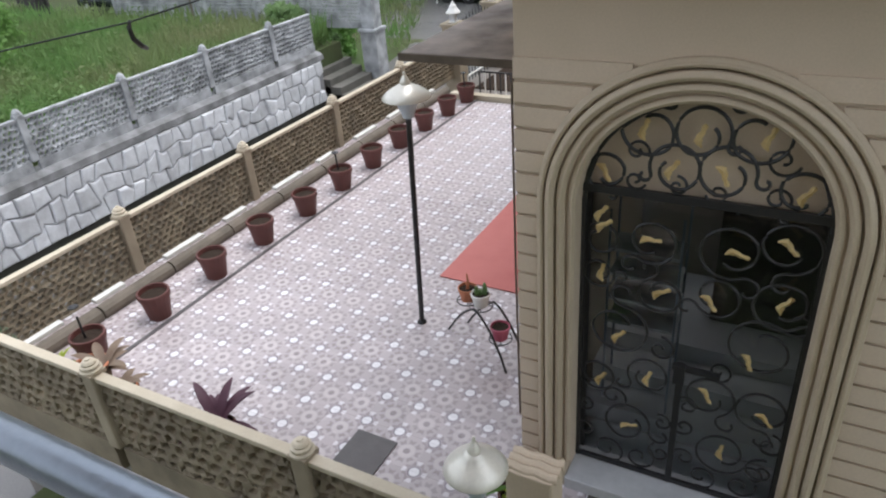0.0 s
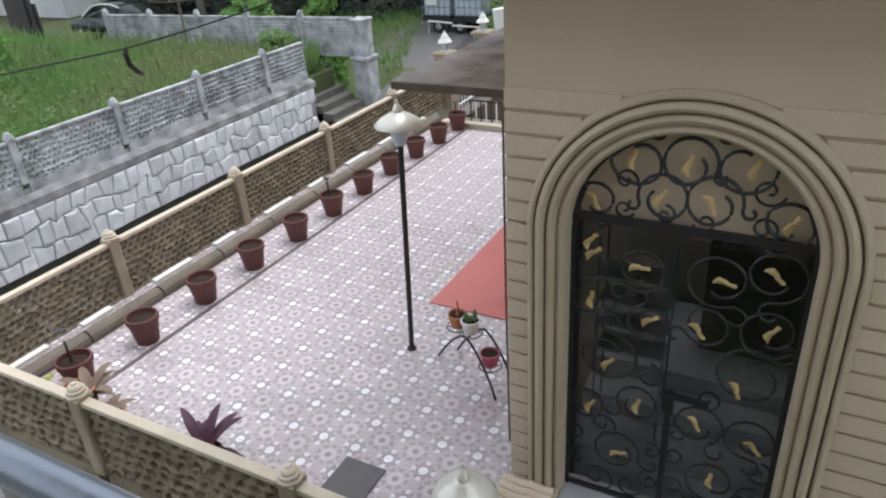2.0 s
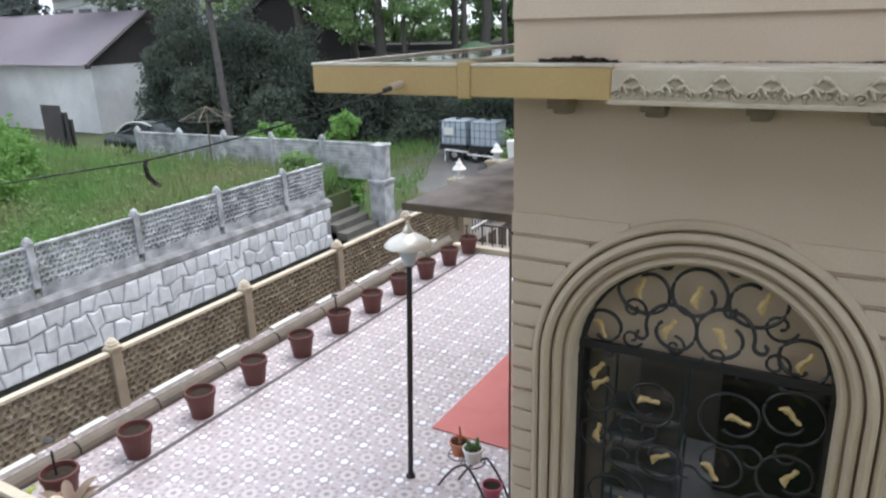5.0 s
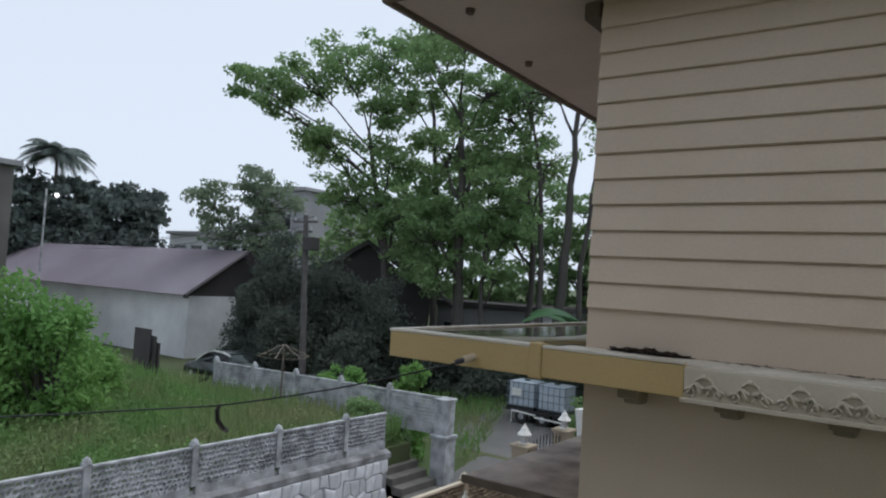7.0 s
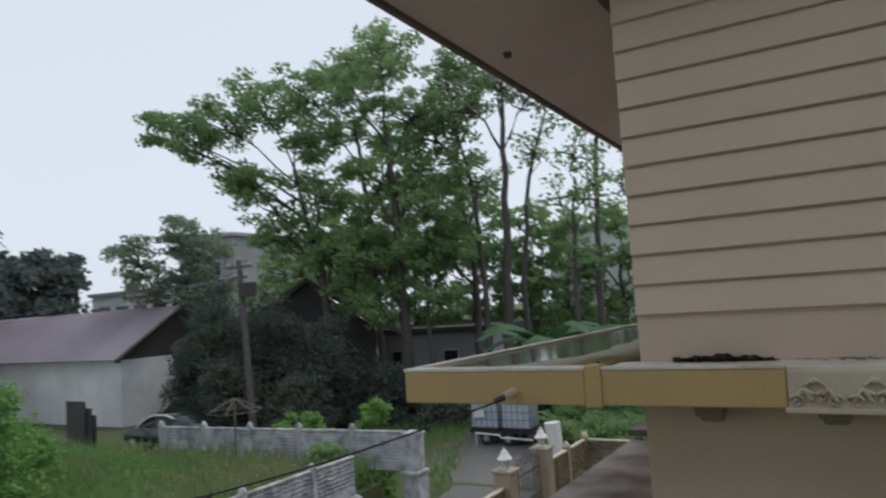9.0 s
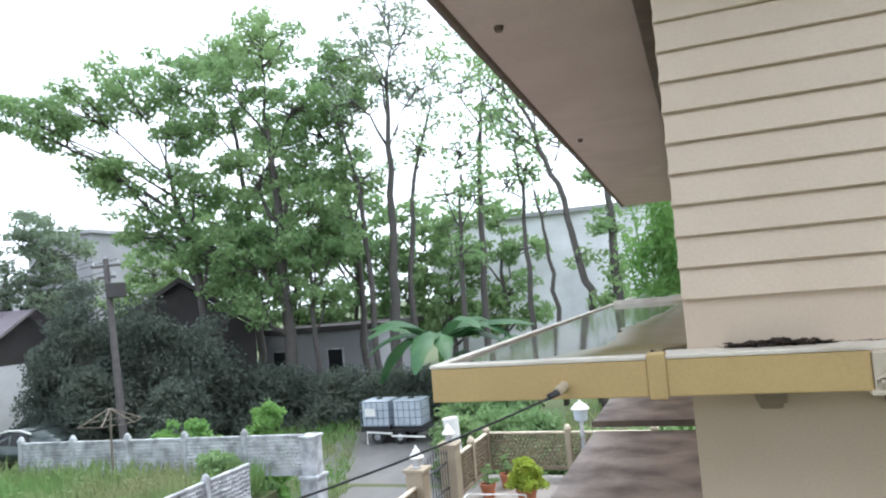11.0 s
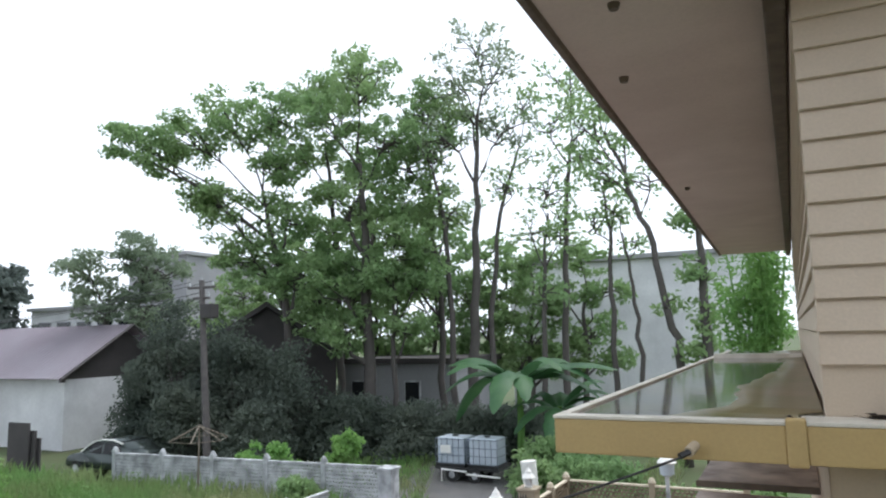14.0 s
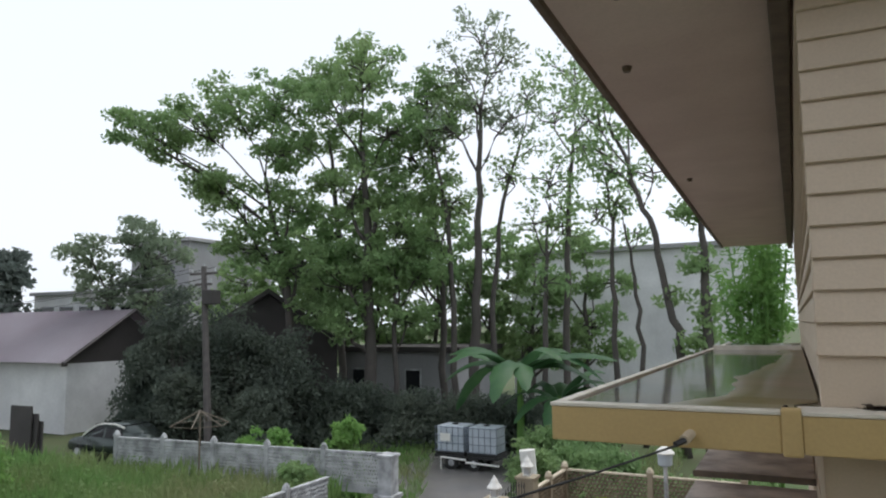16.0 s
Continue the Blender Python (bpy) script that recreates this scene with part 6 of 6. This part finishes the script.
for k in range(7):
    part("bar", boxes(((0.1 * k, 0, 0), (0.1 * k + 0.02, 0.02, 0.75))), WHITE if k % 2 else BLACK, rail2)
part("top_bar", boxes(((-0.02, -0.005, 0.75), (0.66, 0.025, 0.775))), BLACK, rail2)
tub = thing("white_tank", (-6.65, 15.4, G), "leaning white plastic tub behind the fence", "tub")
part("shell", tube(bmesh.new(), [(0, 0, 0), (-0.06, 0, 0.8), (-0.16, 0, 1.85)], [0.14, 0.19, 0.22], 14), WHITE, tub)

# ---- tanks on a trailer ----
trailer = thing("trailer", (-12.3, 20.6, G), "low dark trailer carrying two water tanks", "trailer")
part("bed", boxes(((0, 0, 0.42), (2.5, 1.15, 0.5)), bevel=0.01), BLACK, trailer)
for x in (0.7, 1.6):
    for y in (0.02, 1.1):
        w = part("wheel", tube(bmesh.new(), [(x, y - 0.07, 0.25), (x, y + 0.07, 0.25)], 0.25, 16), RUBBER, trailer)
        part("rim", tube(bmesh.new(), [(x, y - 0.08, 0.25), (x, y + 0.08, 0.25)], 0.12, 12), GREYC, w)
part("white_pipe", tube(bmesh.new(), [(0.3, -0.08, 0.0), (0.3, -0.08, 0.44), (1.3, -0.08, 0.38), (1.3, -0.08, 0.3), (2.6, -0.1, 0.26)], 0.035, 7), WHITE, trailer, "white plastic drain pipe")
for k, x in enumerate((0.02, 1.3)):
    ibc = thing("water_tank", (-12.3 + x, 20.65, G + 0.5), "milky caged water tank on a trailer", "water tank", "tanks on the trailer")
    part("bottle", boxes(((0.04, 0.04, 0.1), (1.12, 0.98, 1.05)), bevel=0.07), PLASTIC, ibc)
    part("pallet", boxes(((0, 0, 0), (1.16, 1.02, 0.1)), bevel=0.01), BLACK, ibc)
    for z in (0.15, 0.42, 0.7, 1.0):
        part("cage_bar", tube(bmesh.new(), [(0, 0, z), (1.16, 0, z), (1.16, 1.02, z), (0, 1.02, z), (0, 0, z)], 0.014, 5), STEEL, ibc)
    for q in range(6):
        part("cage_upright", tube(bmesh.new(), [(0.232 * q, -0.012, 0.1), (0.232 * q, -0.012, 1.04)], 0.013, 5), STEEL, ibc)
    part("cap", turned(bmesh.new(), [(0.12, 1.05), (0.12, 1.09), (0.05, 1.1)], (0.58, 0.5, 0), 12), BLACK, ibc)
    if k == 0:
        part("label_plate", boxes(((0.2, -0.035, 0.5), (0.62, -0.028, 0.78))), WHITE, ibc, "white label plate")

# ---- car, clothes frame, stacked boards ----
car = thing("car", (-27.1, 16.4, G), "dark green hatchback with a pale roof line parked behind the garden", "car")
part("roof_trim", tube(bmesh.new(), [(1.0, -0.01, 0.97), (1.35, 0.07, 1.23), (1.7, 0.1, 1.41), (2.15, 0.11, 1.48), (2.75, 0.11, 1.47), (3.25, 0.09, 1.36)], 0.035, 6), WHITE, car, "pale roof line")
bm = bmesh.new()
prof = [(0.0, 0.35), (0.03, 0.66), (0.25, 0.82), (0.95, 0.95), (1.3, 1.2), (1.65, 1.39), (2.1, 1.47), (2.7, 1.46), (3.2, 1.36), (3.6, 1.12), (3.95, 0.95), (4.05, 0.7), (4.05, 0.35)]
sides_v = [[bm.verts.new((x, y + (0.12 if z > 1 else 0) * s, z)) for x, z in prof] for y, s in ((0, 1), (1.65, -1))]
for k in range(len(prof)):
    q = (k + 1) % len(prof)
    bm.faces.new((sides_v[0][k], sides_v[0][q], sides_v[1][q], sides_v[1][k]))
bm.faces.new(sides_v[0][::-1])
bm.faces.new(sides_v[1])
bmesh.ops.recalc_face_normals(bm, faces=bm.faces)
bmesh.ops.bevel(bm, geom=bm.edges[:], offset=0.06, segments=3, affect="EDGES")
part("body", bm, CARPAINT, car, smooth=True)
for y in (-0.012, 1.662):
    s = 1 if y < 0 else -1
    for xa, xb in ((1.15, 2.15), (2.25, 3.35)):
        bm = bmesh.new()
        v = [bm.verts.new((x, y + 0.115 * s * u, 0.95 + 0.4 * u)) for x, u in ((xa, 0), (xb, 0), (xb - 0.3 if xb > 3 else xb, 1), (xa + 0.38 if xa < 2 else xa, 1))]
        bm.faces.new(v)
        bmesh.ops.solidify(bm, geom=bm.faces[:], thickness=0.01)
        part("side_window", bm, DARKGLASS, car)
for xa, za, xb, zb in ((0.98, 0.98, 1.5, 1.4), (3.0, 1.4, 3.66, 1.03)):
    bm = bmesh.new()
    v = [bm.verts.new(c) for c in ((xa, 0.2, za + 0.03), (xa, 1.45, za + 0.03), (xb, 1.45, zb + 0.03), (xb, 0.2, zb + 0.03))]
    bm.faces.new(v)
    bmesh.ops.solidify(bm, geom=bm.faces[:], thickness=0.012)
    part("windscreen", bm, DARKGLASS, car)
for x in (0.75, 3.25):
    for y in (0.02, 1.63):
        w = part("wheel", tube(bmesh.new(), [(x, y - 0.09, 0.3), (x, y + 0.09, 0.3)], 0.3, 18), RUBBER, car)
        part("rim", tube(bmesh.new(), [(x, y - 0.1, 0.3), (x, y + 0.1, 0.3)], 0.18, 12), GREYC, w)
cloth = thing("clothes_frame", (-14.15, 10.75, GARDEN_Z), "rusty umbrella-shaped clothes frame in the grass", "clothes frame")
part("pole", tube(bmesh.new(), [(0, 0, 0), (0, 0, 2.2)], 0.028, 7), BAMBOO, cloth)
for k in range(6):
    a = k * math.tau / 6
    part("arm", tube(bmesh.new(), [(0, 0, 2.2), (0.75 * math.cos(a), 0.75 * math.sin(a), 1.85)], 0.016, 5), BAMBOO, cloth)
part("rim_wire", tube(bmesh.new(), [(0.75 * math.cos(k * math.tau / 6), 0.75 * math.sin(k * math.tau / 6), 1.85) for k in range(7)], 0.01, 5), BAMBOO, cloth)
bd = thing("stacked_boards", (-23.6, 12.1, G), "dark boards leaning together by the shed", "boards")
for k, (x, h, w) in enumerate(((0, 2.7, 1.1), (0.25, 2.45, 1.0), (0.4, 2.2, 0.9))):
    part("board", boxes(((x - w / 2, 0.1 * k, 0), (x + w / 2, 0.1 * k + 0.06, h)), bevel=0.01), DARKROOF, bd)
bush(90, (0.30, -0.82, 0), 0.12, 0.72, LEAF_Y, "straggly yellow-green shrub beside the pier", per=16, clumps=22, size=0.03)
